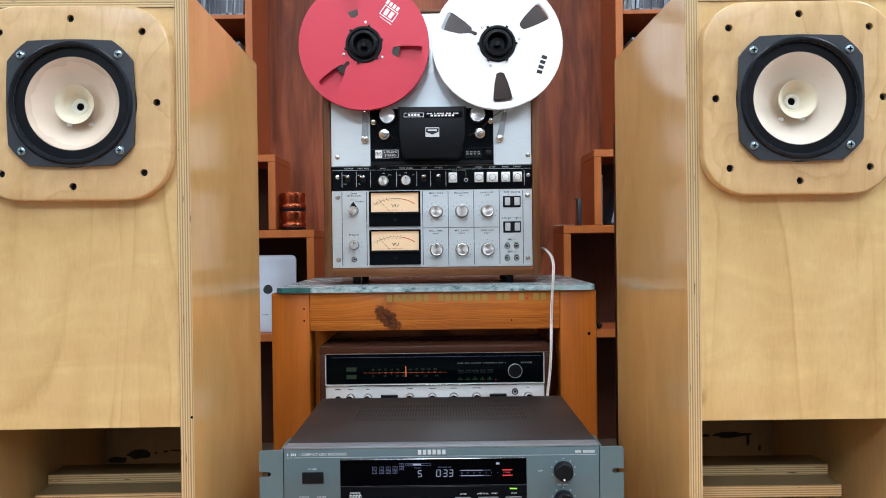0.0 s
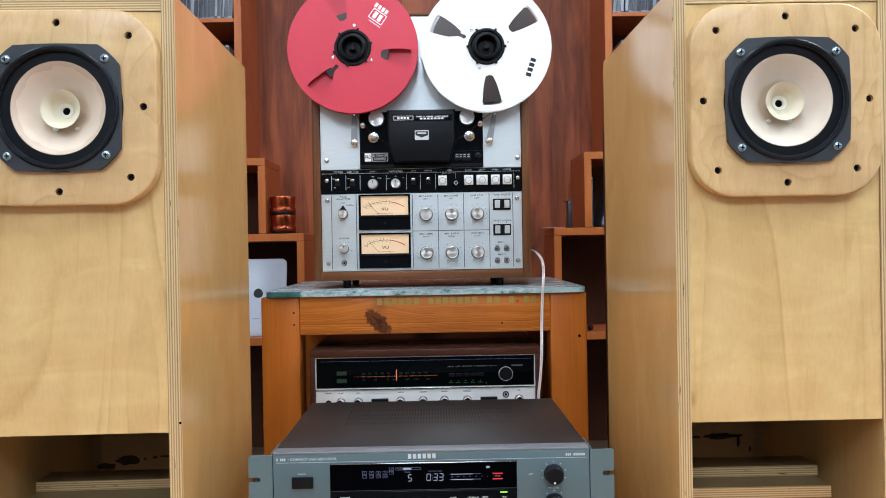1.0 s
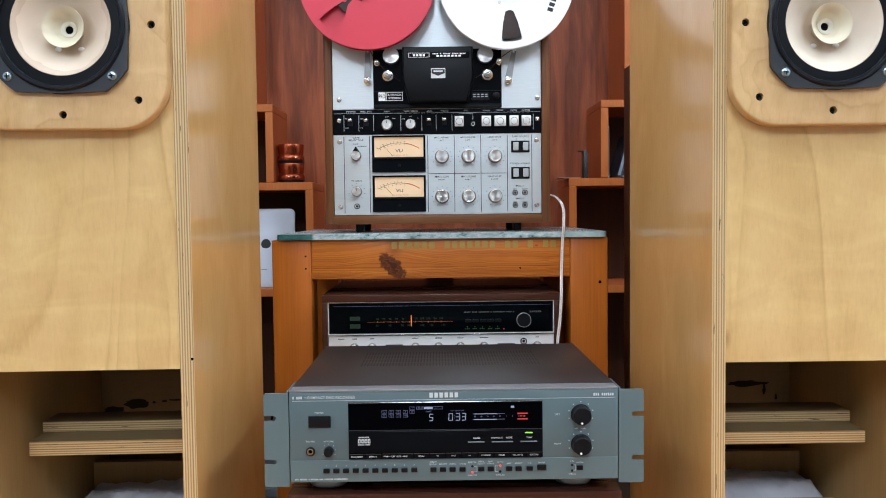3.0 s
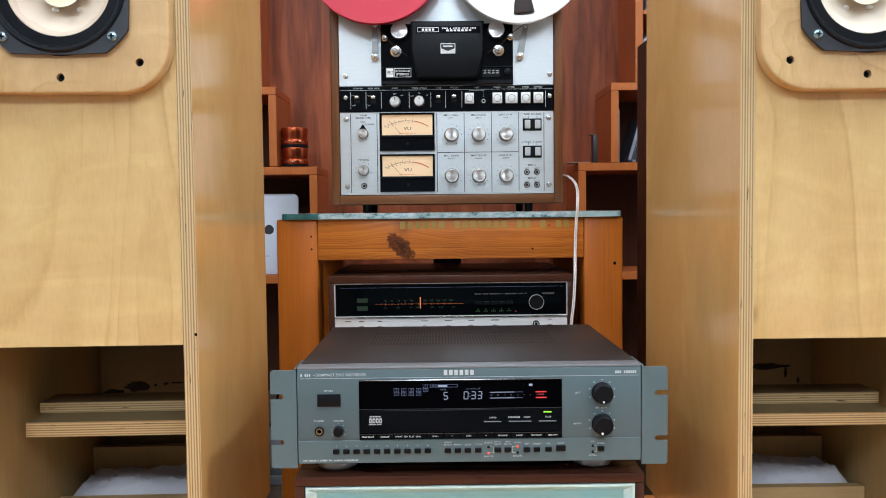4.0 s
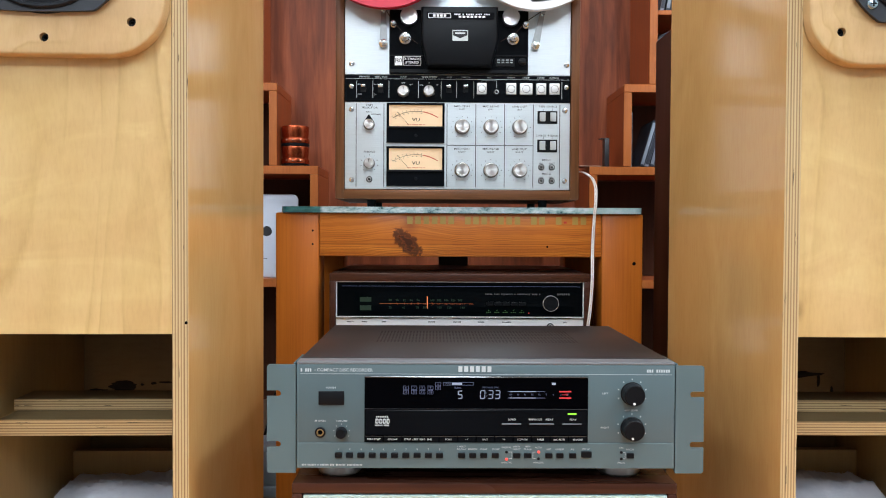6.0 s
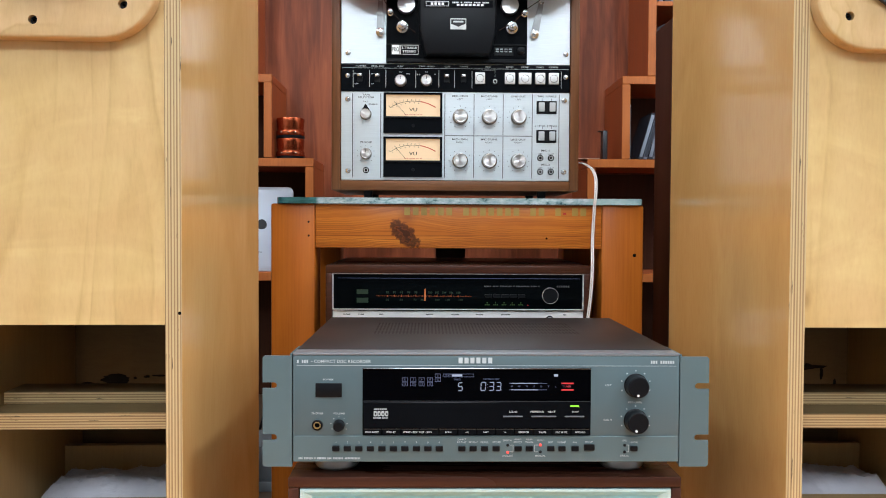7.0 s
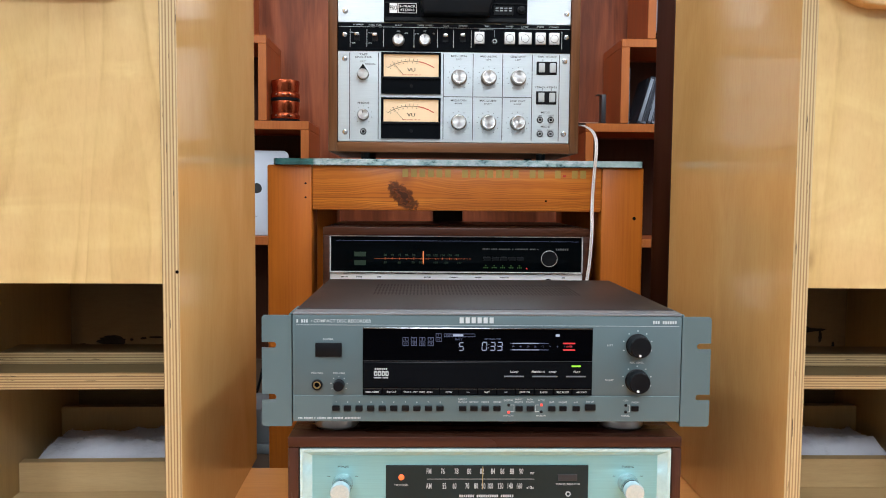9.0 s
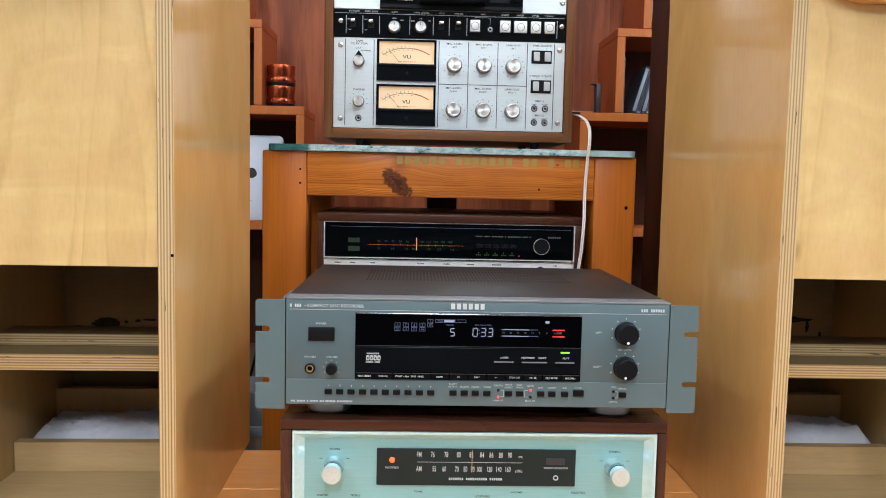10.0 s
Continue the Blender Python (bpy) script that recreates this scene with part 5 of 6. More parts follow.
def reel(m, material, tape_r, first, label, keyed=1, rear_turn=0.0):
    """A 27 cm metal reel: two flanges with three windows, hub, tape pack."""
    R = 0.1285
    rl = thing("tape_reel", m, label, "tape reel", "tape reels")
    wins = []
    for k in range(3):
        th = radians(first + 120 * k)
        out = []
        shape = [(0.452, -0.060), (0.60, -0.104), (0.75, -0.134), (0.865, -0.150), (0.888, -0.130), (0.896, 0.0), (0.888, 0.130), (0.865, 0.150), (0.75, 0.134), (0.60, 0.104), (0.452, 0.055), (0.435, 0.0)]
        if k == keyed:
            shape = shape[:-2] + [(0.452, 0.028), (0.40, 0.026), (0.375, 0.034), (0.352, 0.022), (0.345, 0.0), (0.352, -0.022), (0.375, -0.034), (0.40, -0.026), (0.452, -0.028)]
        for u, v in shape:
            out.append((R * (u * math.cos(th) - v * math.sin(th)), R * (u * math.sin(th) + v * math.cos(th))))
        wins.append(fillet(out, 0.0022))
    for nm, ya, yb in (("front_flange", -0.0072, -0.0058), ("rear_flange", 0.0058, 0.0072)):
        bm = bmesh.new()
        plate(bm, circle(0, 0, R, 96), [list(w) for w in wins] + [circle(0, 0, 0.0362, 40)], ya, yb)
        if nm == "rear_flange": bmesh.ops.rotate(bm, cent=(0, 0, 0), matrix=Matrix.Rotation(radians(rear_turn), 3, "Y"), verts=bm.verts[:])
        fl = part(nm, bm, material, rl)
        if nm == "front_flange": front = fl
    bm = bmesh.new()
    lathe(bm, [(0.0365, -0.0056), (tape_r, -0.0050), (tape_r, 0.0050), (0.0365, 0.0056)], (0, 0, 0), "y", 72)
    part("tape_pack", bm, TAPE, rl, "dark brown tape wound on the hub")
    bm = bmesh.new()
    lathe(bm, [(0.0362, -0.0070), (0.0362, 0.0085), (0.0340, 0.0105), (0.0310, 0.0105), (0.0290, 0.0070), (0.0265, 0.0070), (0.0262, 0.0170), (0.0240, 0.0185), (0.0205, 0.0185), (0.0195, 0.0120), (0.0180, 0.0060), (0.0150, -0.0020), (0.0, -0.0020)], (0, 0, 0), "y", 48)
    hub = part("hub_adapter", bm, BLACKM, rl, "black plastic hub adapter")
    for k in range(6):
        a = radians(first + 25 + 60 * k)
        bm = bmesh.new()
        m2 = Matrix.Rotation(-a, 4, "Y") @ Matrix.Translation((0.0365, -0.0095, 0)) @ Matrix.Diagonal((0.0055, 0.003, 0.0045, 1))
        bmesh.ops.create_cube(bm, size=1.0, matrix=m2)
        part("hub_lug", bm, BLACKM, hub)
    bm = bmesh.new()
    lathe(bm, [(0.0062, -0.010), (0.0058, 0.003), (0.0045, 0.0045), (0.0, 0.0045)], (0, -0.008, 0), "y", 20)
    for k in range(3):
        m2 = Matrix.Rotation(radians(30 + 120 * k), 4, "Y") @ Matrix.Translation((0.0055, -0.0075, 0)) @ Matrix.Diagonal((0.007, 0.008, 0.0024, 1))
        bmesh.ops.create_cube(bm, size=1.0, matrix=m2)
    part("spindle", bm, BLACKM, hub)
    for k in range(3):
        a = radians(first + 97 + 120 * k)
        part("rivet", bm_lathe([(0, 0), (0.0030, 0), (0.0030, 0.0008), (0.0014, 0.0014), (0, 0.0009)], (0.0440 * math.cos(a), -0.0072, 0.0440 * math.sin(a)), "y", 14), ALUM, front)
    return front


YR = 1.626
f = reel(pose(-0.1315, YR, 0.9945), REDREEL, 0.071, -12, "red metal tape reel, nearly empty, on the deck", 2, 60.0)
bm = bmesh.new()
a = radians(36)
bars(bm, "mmmm", 0.0420, 0.0740, 0.0760, 0.0085, -0.0073, a)
plate(bm, [(0.0500 + 0.031 / 2 * (u * math.cos(a) + v * 0.7 * math.sin(a)), 0.0605 + 0.031 / 2 * (-u * math.sin(a) + v * 0.7 * math.cos(a))) for u, v in ((-1, -1), (1, -1), (1, 1), (-1, 1))],
      [[(0.0500 + 0.028 / 2 * (u * math.cos(a) + v * 0.66 * math.sin(a)), 0.0605 + 0.028 / 2 * (-u * math.sin(a) + v * 0.66 * math.cos(a))) for u, v in ((-1, -1), (1, -1), (1, 1), (-1, 1))]], -0.0075, -0.0072)
bars(bm, "mm", 0.0390, 0.0610, 0.0605, 0.0135, -0.0073, a)
bars(bm, "mmmmmmmmmm", 0.0300, 0.0570, 0.0465, 0.0016, -0.0073, a)
part("reel_lettering", bm, WHITEREEL, f)
f = reel(pose(0.1315, YR, 0.9930), WHITEREEL, 0.109, 35, "white metal tape reel, full of tape, on the deck", 1, 0.0)
bm = bmesh.new()
bars(bm, "mmmm", 0.067, 0.107, -0.0420, 0.0105, -0.0073, radians(-71) + math.pi)
part("reel_lettering", bm, DARKINK, f)
# tape strands from the reels to the guides
tp = thing("tape_strand", pose(-0.002, 1.665, 0.519), "thin brown tape threaded past the guides", "tape")
def strand(nm, pts, w=0.0008):
    cu = bpy.data.curves.new(nm, "CURVE")
    cu.dimensions, cu.bevel_depth, cu.bevel_resolution = "3D", w, 1
    s = cu.splines.new("POLY")
    s.points.add(len(pts) - 1)
    for p, q in zip(s.points, pts): p.co = (*q, 1)
    o = bpy.data.objects.new(nm, cu)
    me = bpy.data.meshes.new_from_object(o)
    bpy.data.objects.remove(o)
    bm = bmesh.new()
    bm.from_mesh(me)
    return bm
part("strand", strand("s", [(-0.1290, -0.010, 0.3530), (-0.119, -0.010, 0.3350), (-0.100, -0.010, 0.3140), (-0.072, -0.010, 0.2930)]), TAPE, tp)
part("strand", strand("s", [(0.1480, -0.010, 0.3520), (0.1230, -0.010, 0.3350), (0.1040, -0.010, 0.3150), (0.076, -0.010, 0.2980)]), TAPE, tp)

# ---- disc recorder ----
SB = Vector((0.0145, 1.088, 0.2003))
rec = thing("disc_recorder", pose(*SB), "grey-green rack-mount compact disc recorder with dark lid", "disc recorder")
part("front_panel", bm_box(-0.2065, 0.2065, 0.0, 0.010, 0.0195, 0.1330, bev=0.0010), RECORDER_GREY, rec, "grey-green metal front panel")
part("top_trim", bm_box(-0.2065, 0.2065, 0.0004, 0.026, 0.1332, 0.1358, bev=0.0010), RECORDER_TRIM, rec)
part("lid", bm_box(-0.2060, 0.2060, 0.0262, 0.330, 0.1280, 0.1365, bev=0.0012), LIDPAINT, rec, "dark brown-grey metal lid with vent slots")
part("chassis", bm_box(-0.2050, 0.2050, 0.0102, 0.328, 0.0200, 0.1278), LIDPAINT, rec)
bm = bmesh.new()
for r in range(4):
    for c in range(58):
        x = -0.130 + c * 0.0045
        yv = 0.150 + r * 0.030
        box(bm, x - 0.0010, x + 0.0010, yv, yv + 0.022, 0.1364, 0.1367)
part("vent_grille", bm, paint("vent_shade", (0.018, 0.016, 0.016), 0.6), rec, "rows of fine vent slots", "stuff")
for sgn in (-1, 1):
    out = []
    x0, x1 = 0.2076, 0.2388
    n = 6
    pts = [(x0, 0.0140), (x0, 0.1325)]
    def slot(zc):
        return [(x1, zc + 0.0032)] + [(x1 - 0.012 - 0.0032 * math.sin(math.pi * i / n), zc + 0.0032 * math.cos(math.pi * i / n)) for i in range(n + 1)] + [(x1, zc - 0.0032)]
    top = [(x1 - 0.002, 0.1325), (x1, 0.1305)]
    bot = [(x1, 0.0160), (x1 - 0.002, 0.0140)]
    poly = pts + top + slot(0.1010) + slot(0.0455) + bot
    poly = [(sgn * x, z) for x, z in poly]
    bm = bmesh.new()
    plate(bm, poly, [], 0.0008, 0.0040)
    part("rack_ear", bm, RECORDER_EAR, rec, "slotted grey rack ear")
    bm = bmesh.new()
    box(bm, min(sgn * 0.2082, sgn * 0.2105), max(sgn * 0.2082, sgn * 0.2105), 0.0041, 0.060, 0.0145, 0.1345, bev=0.0006, seg=1)
    part("ear_flange", bm, RECORDER_EAR, rec)
for fx in (-0.1655, 0.1575):
    for fy in (0.055, 0.27):
        part("foot", bm_lathe([(0, 0), (0.0225, 0), (0.0245, 0.0025), (0.0245, 0.0130), (0.0235, 0.0150), (0.0235, 0.0193), (0, 0.0193)], (fx, fy, 0), "z", 40), ARM, rec, "round metal foot")
bm = bmesh.new()
box(bm, -0.2060, 0.2060, -0.0012, -0.0001, 0.0198, 0.0475, bev=0.0005, seg=1)
part("lower_flap", bm, RECORDER_EAR, rec)
bm = bmesh.new()
box(bm, -0.1325, 0.1112, -0.0014, -0.0002, 0.0482, 0.1205, bev=0.0004, seg=1)
win = part("display_window", bm, WINDOW, rec, "glossy black display window and disc drawer")
part("drawer", bm_box(-0.1318, 0.1106, -0.0026, -0.0016, 0.0562, 0.0838, bev=0.0005, seg=1), BLACKP, win, "black disc drawer front")
part("window_gap", bm_box(-0.1318, 0.1106, -0.0020, -0.0015, 0.0846, 0.0852), FRAMEGREY, win)
part("window_rim", bm_box(-0.1318, 0.1106, -0.0028, -0.0015, 0.1192, 0.1204, bev=0.0004, seg=1), RIM, win)
for i in range(12):
    x0 = -0.1315 + i * 0.02017
    part("key_edge", bm_box(x0, x0 + 0.0192, -0.0034, -0.0018, 0.0551, 0.0557), RIM, win)
    part("key", bm_box(x0, x0 + 0.0192, -0.0032, -0.0016, 0.0488, 0.0550, bev=0.0006, seg=1), BLACKP, win)
bm = bmesh.new()
for i, s in enumerate(("PEAK RESET", "DISPLAY", "START - REV", "EDIT - END", "SCAN", "<<", "FAST", ">>", "STOP/CM", "PAUSE", "REC MUTE", "RECORD")):
    write(bm, s, -0.1220 + i * 0.02017 - (0.004 if 2 < i < 4 else 0), 0.0520, 0.0026, -0.0034, wide=1.05)
for s, x in (("LOAD", 0.0280), ("PREVIOUS", 0.0535), ("NEXT", 0.0690), ("PLAY", 0.0945)):
    write(bm, s, x, 0.0738, 0.0029, -0.0028, wide=1.1)
part("key_lettering", bm, WHITEINK, win)
bm = bmesh.new()
for xa, xb in ((0.0170, 0.0380), (0.0470, 0.0740), (0.0830, 0.1040)):
    box(bm, xa, xb, -0.0036, -0.0027, 0.0683, 0.0697, bev=0.0003, seg=1)
part("key_bars", bm, paint("dim_key_bar", (0.16, 0.18, 0.20), 0.4, bumps=0), win)
bm = bmesh.new()
bars(bm, "mmmmmmm", -0.1200, -0.1065, 0.0765, 0.0016, -0.0027)
for xa in (-0.1205, -0.1165, -0.1125, -0.1085):
    plate(bm, rounded(xa + 0.0017, 0.0717, 0.0034, 0.0056, 0.0012, 3), [rounded(xa + 0.0019, 0.0714, 0.0014, 0.0028, 0.0006, 2)], -0.0029, -0.0026)
bars(bm, "mmmmmmm mmmmm", -0.1210, -0.1055, 0.0672, 0.0015, -0.0027)
part("disc_mark", bm, PANELINK, win)
bm = bmesh.new()
def seg7(bm, ch, x, z, w, h, y, t=0.0008):
    on = {"0": "abcdef", "1": "bc", "3": "abcdg", "5": "acdfg"}[ch]
    S = {"a": (0, h / 2, 1), "d": (0, -h / 2, 1), "g": (0, 0, 1), "f": (-w / 2, h / 4, 0), "b": (w / 2, h / 4, 0), "e": (-w / 2, -h / 4, 0), "c": (w / 2, -h / 4, 0)}
    for k in on:
        dx, dz, hor = S[k]
        sx_, sz_ = (w * 0.86, t) if hor else (t, h / 2 * 0.84)
        box(bm, x + dx - sx_ / 2 + dz * 0.06, x + dx + sx_ / 2 + dz * 0.06, y - 0.0002, y, z + dz - sz_ / 2, z + dz + sz_ / 2)
seg7(bm, "5", -0.0285, 0.1005, 0.0042, 0.0082, -0.0015)
for ch, x in (("0", -0.0040), ("3", 0.0047), ("3", 0.0123)):
    seg7(bm, ch, x, 0.1008, 0.0048, 0.0086, -0.0015)
for zq in (0.0990, 0.1025): box(bm, 0.0003, 0.0009, -0.0017, -0.0015, zq, zq + 0.0006)
part("digits", bm, VFD, win, "pale blue lit digits")
bm = bmesh.new()
def frame_box(bm, x, z, w, h, y, t=0.0004):
    plate(bm, [(x - w / 2, z - h / 2), (x + w / 2, z - h / 2), (x + w / 2, z + h / 2), (x - w / 2, z + h / 2)], [[(x - w / 2 + t, z - h / 2 + t), (x + w / 2 - t, z - h / 2 + t), (x + w / 2 - t, z + h / 2 - t), (x - w / 2 + t, z + h / 2 - t)]], y - 0.0002, y)
num = 6
for r, zq in ((0, 0.1080), (1, 0.1032)):
    for c in range(4):
        x = -0.0875 + c * 0.0089
        frame_box(bm, x, zq, 0.0060, 0.0042, -0.0015)
        write(bm, str(num + c + 5 * r), x, zq, 0.0030, -0.0016)
for zq, s in ((0.1122, "5"), (0.1078, "10")):
    frame_box(bm, -0.0525, zq, 0.0060, 0.0042, -0.0015)
    write(bm, s, -0.0525, zq, 0.0028, -0.0016)
frame_box(bm, -0.0305, 0.1125, 0.0330, 0.0034, -0.0015)
write(bm, "PLAY", -0.0415, 0.1125, 0.0026, -0.0016)
write(bm, "TRACK", -0.0315, 0.1080, 0.0024, -0.0016)
write(bm, "REM TRACK TIME", 0.0045, 0.1085, 0.0022, -0.0016)
for zq in (0.1042, 0.0972):
    box(bm, 0.0235, 0.0640, -0.0016, -0.0015, zq - 0.0003, zq + 0.0003)
for i, s in enumerate(("60", "40", "30", "20", "12", "9", "6", "3", "0")):
    write(bm, s, 0.0265 + i * 0.0078, 0.1008, 0.0026, -0.0016)
part("display_marks", bm, VFD_DIM, win, "dim blue display marks")
bm = bmesh.new()
box(bm, -0.0375, -0.0265, -0.0018, -0.0015, 0.1114, 0.1136)
for zq in (0.1042, 0.0972): box(bm, 0.0255, 0.0540, -0.0018, -0.0016, zq - 0.0004, zq + 0.0004)
box(bm, 0.0715, 0.0757, -0.0018, -0.0015, 0.1115, 0.1140)
part("lit_bars", bm, VFD, win)
bm = bmesh.new()
for zq in (0.1042, 0.0972): box(bm, 0.0795, 0.0925, -0.0018, -0.0015, zq - 0.0007, zq + 0.0007)
write(bm, "OVER", 0.0860, 0.1008, 0.0026, -0.0016)
part("overload_bars", bm, RED_BAR, win, "red lit overload bars")
part("play_light", bm_box(0.0888, 0.0983, -0.0032, -0.0026, 0.0793, 0.0808), GREEN_LED, win, "green lit play light")
bm = bmesh.new()
box(bm, -0.1825, -0.1545, -0.0022, -0.0001, 0.0890, 0.1040, bev=0.0008)
part("power_button", bm, BLACKM, rec, "black rectangular power button")
jack(rec, -0.1805, 0, 0.0590, 0.0058, paint("brass_ring", (0.55, 0.42, 0.20), 0.3, 0.8))
def blackknob(x, z, r, h, dot):
    bm = bmesh.new()
    lathe(bm, [(0, 0), (r * 1.08, 0), (r * 1.08, 0.0015), (r, 0.002), (r * 0.95, h * 0.93), (r * 0.88, h), (0, h)], (x, 0, z), "y", 36)
    kk = part("knob", bm, BLACKM, rec, "black control knob")
    a = radians(dot)
    if r > 0.01: part("dot", bm_lathe([(0, 0.0004), (0.0014, 0.0004), (0.0014, 0)], (x + r * 0.72 * math.sin(a), -h, z + r * 0.72 * math.cos(a)), "y", 12), WHITEREEL, kk)
blackknob(0.1595, 0.1020, 0.0118, 0.014, 185)
blackknob(0.1595, 0.0640, 0.0118, 0.014, 195)
blackknob(-0.1575, 0.0590, 0.0056, 0.010, 0)
bm = bmesh.new()
box(bm, -0.2025, 0.2030, -0.0003, 0, 0.1225, 0.1229)
bars(bm, "m mmm", -0.2025, -0.1900, 0.1268, 0.0034, 0)
box(bm, -0.1868, -0.1858, -0.0003, 0, 0.1263, 0.1273)
write(bm, "COMPACT DISC RECORDER", -0.1540, 0.1268, 0.0048, -0.0003, wide=1.0)
bars(bm, "mmm mmmmmm", 0.1750, 0.2010, 0.1268, 0.0032, 0)
bars(bm, "mmmmmm", -0.0315, 0.0065, 0.1283, 0.0062, -0.0002)
for s, x, z in (("POWER", -0.1690, 0.1075), ("PHONES", -0.1805, 0.0712), ("VOLUME", -0.1575, 0.0712), ("LEFT", 0.1300, 0.1020), ("RIGHT", 0.1300, 0.0645), ("REC LEVEL", 0.1590, 0.0835)):
    write(bm, s, x, z, 0.0028, -0.0002, wide=1.15)
for z in (0.1020, 0.0640): ticks(bm, 0.1595, -0.0002, z, 0.0150, 0.0163, -110, 110, 7, 0.0012)
ticks(bm, -0.1575, -0.0002, 0.0590, 0.0082, 0.0092, -120, 120, 7, 0.0007)
for i in range(10): write(bm, str((i + 1) % 10), -0.1605 + i * 0.01222, 0.0405, 0.0028, -0.0014)
for s, x, z in (("DIRECT", -0.0265, 0.0437), ("RE PLAY", -0.0265, 0.0408), ("REVIEW", -0.0145, 0.0408), ("CLEAR", -0.0025, 0.0408), ("STORE", 0.0105, 0.0408), ("DIGITAL", 0.0225, 0.0428), ("INPUT", 0.0335, 0.0437), ("SELECT", 0.0335, 0.0408), ("NEW", 0.0455, 0.0437), ("TRACK", 0.0455, 0.0408), ("AUTO", 0.0575, 0.0428), ("SKIP", 0.0685, 0.0408), ("UNSKIP", 0.0805, 0.0408), ("A-B", 0.0945, 0.0408), ("FIX UP", 0.1095, 0.0412), ("ANALOG", 0.0225, 0.0262), ("MANUAL", 0.0575, 0.0262), ("CAL", 0.1480, 0.0428), ("UNCAL", 0.1580, 0.0408), ("UNCAL", 0.1480, 0.0262)):
    write(bm, s, x, z, 0.0025, -0.0014, wide=1.1)
bars(bm, "mmm mmmmmm m mmmmmm mmm mmmmmmm mmmmmmmmmmm", -0.2005, -0.1345, 0.0235, 0.0018, -0.0012)
for xa, xb in ((0.0245, 0.0285), (0.0515, 0.0550), (0.1500, 0.1525)):
    box(bm, xa, xb, -0.0015, -0.0012, 0.0376, 0.0380)
    box(bm, xa, xb, -0.0015, -0.0012, 0.0304, 0.0308)
    xe = xb if xa != 0.0515 else xa
    box(bm, xe - 0.0004, xe, -0.0015, -0.0012, 0.0304, 0.0380)
part("panel_lettering", bm, PANELINK, rec, "small pale grey panel lettering")
bx_ = [-0.1605 + i * 0.01222 for i in range(10)] + [-0.0265, -0.0145, -0.0025, 0.0100, 0.0335, 0.0455, 0.0685, 0.0805, 0.0945, 0.1575]
for x in bx_:
    part("push_button", bm_box(x - 0.0039, x + 0.0039, -0.0045, -0.0013, 0.0318, 0.0374, bev=0.0006, seg=1), BLACKM, rec)
part("push_button", bm_box(0.1038, 0.1152, -0.0045, -0.0013, 0.0325, 0.0392, bev=0.0006, seg=1), BLACKM, rec)
for x, z, mt_ in ((0.0225, 0.0300, RED_LED), (0.0575, 0.0380, RED_LED), (0.0225, 0.0378, BLACKM), (0.0575, 0.0306, BLACKM), (0.1480, 0.0378, BLACKM), (0.1480, 0.0306, BLACKM)):
    part("indicator", bm_lathe([(0.0016, 0), (0.0016, 0.0006), (0.0008, 0.0012), (0, 0.0013)], (x, -0.0013, z), "y", 12), mt_, rec)

# ---- vintage tuner amplifier with a wide black dial ----
NB = Vector((0.0010, 1.560, 0.2625))
am = thing("stereo_receiver", pose(*NB), "vintage stereo receiver with black glass dial in walnut case", "receiver")
part("case_top", bm_box(-0.2195, 0.2195, 0, 0.33, 0.1310, 0.1445, bev=0.0015), ROSEWOOD, am, "dark walnut case")
for xa, xb in ((-0.2195, -0.2090), (0.2090, 0.2195)):
    part("case_side", bm_box(xa, xb, 0, 0.33, 0.006, 0.1308, bev=0.0012), ROSEWOOD, am)
part("case_base", bm_box(-0.2088, 0.2088, 0.001, 0.33, 0.006, 0.0125), ROSEWOOD, am)
part("case_back", bm_box(-0.2088, 0.2088, 0.31, 0.329, 0.0127, 0.1308), BLACKM, am)
for fx in (-0.18, 0.18):
    for fy in (0.03, 0.29):
        part("foot", bm_lathe([(0, 0), (0.012, 0), (0.014, 0.0058), (0, 0.0058)], (fx, fy, 0), "z", 16), BLACKM, am)
bm = bmesh.new()
plate(bm, [(-0.2088, 0.0690), (0.2088, 0.0690), (0.2088, 0.1306), (-0.2088, 0.1306)], [[(-0.2074, 0.0715), (0.2074, 0.0715), (0.2074, 0.1294), (-0.2074, 0.1294)]], 0.0035, 0.012)
part("dial_bezel", bm, brushed("bright_frame", (0.86, 0.87, 0.87), 0.3, 0.2, (60, 60, 60)), am, "bright chrome dial frame")
part("trim_strip", bm_box(-0.2088, 0.2088, 0.0020, 0.0034, 0.0682, 0.0708, bev=0.0005, seg=1), CHROME, am, "polished strip under the dial")
dial = part("dial_glass", bm_box(-0.2073, 0.2073, 0.0085, 0.0120, 0.0716, 0.1293), paint("dial_glass", (0.0014, 0.0026, 0.0034), 0.05, var=0.1, bumps=0, spec=0.07), am, "glossy black dial glass")
silver = part("silver_panel", bm_box(-0.2086, 0.2086, 0.0050, 0.0120, 0.0130, 0.0680, bev=0.0008, seg=1), brushed("bright_aluminium", (0.82, 0.84, 0.84), 0.35, 0.15), am, "silver control panel")
YD = 0.0085
bm = bmesh.new()
box(bm, -0.1990, 0.2030, YD - 0.0002, YD, 0.1222, 0.1226)
part("dial_line", bm, VFD_DIM, dial)
bm = bmesh.new()
box(bm, -0.1360, 0.0230, YD - 0.0003, YD, 0.0926, 0.0930)
ticks_x = [-0.118 + i * 0.0118 for i in range(11)]
for x in ticks_x: box(bm, x - 0.0003, x + 0.0003, YD - 0.0003, YD, 0.0910, 0.0945)
part("tuning_line", bm, ORANGE_GLOW, dial, "orange lit tuning line")
part("needle", bm_box(-0.0559, -0.0547, YD - 0.0006, YD - 0.0003, 0.0845, 0.1050), NEEDLE_GLOW, dial, "glowing orange needle")
bm = bmesh.new()
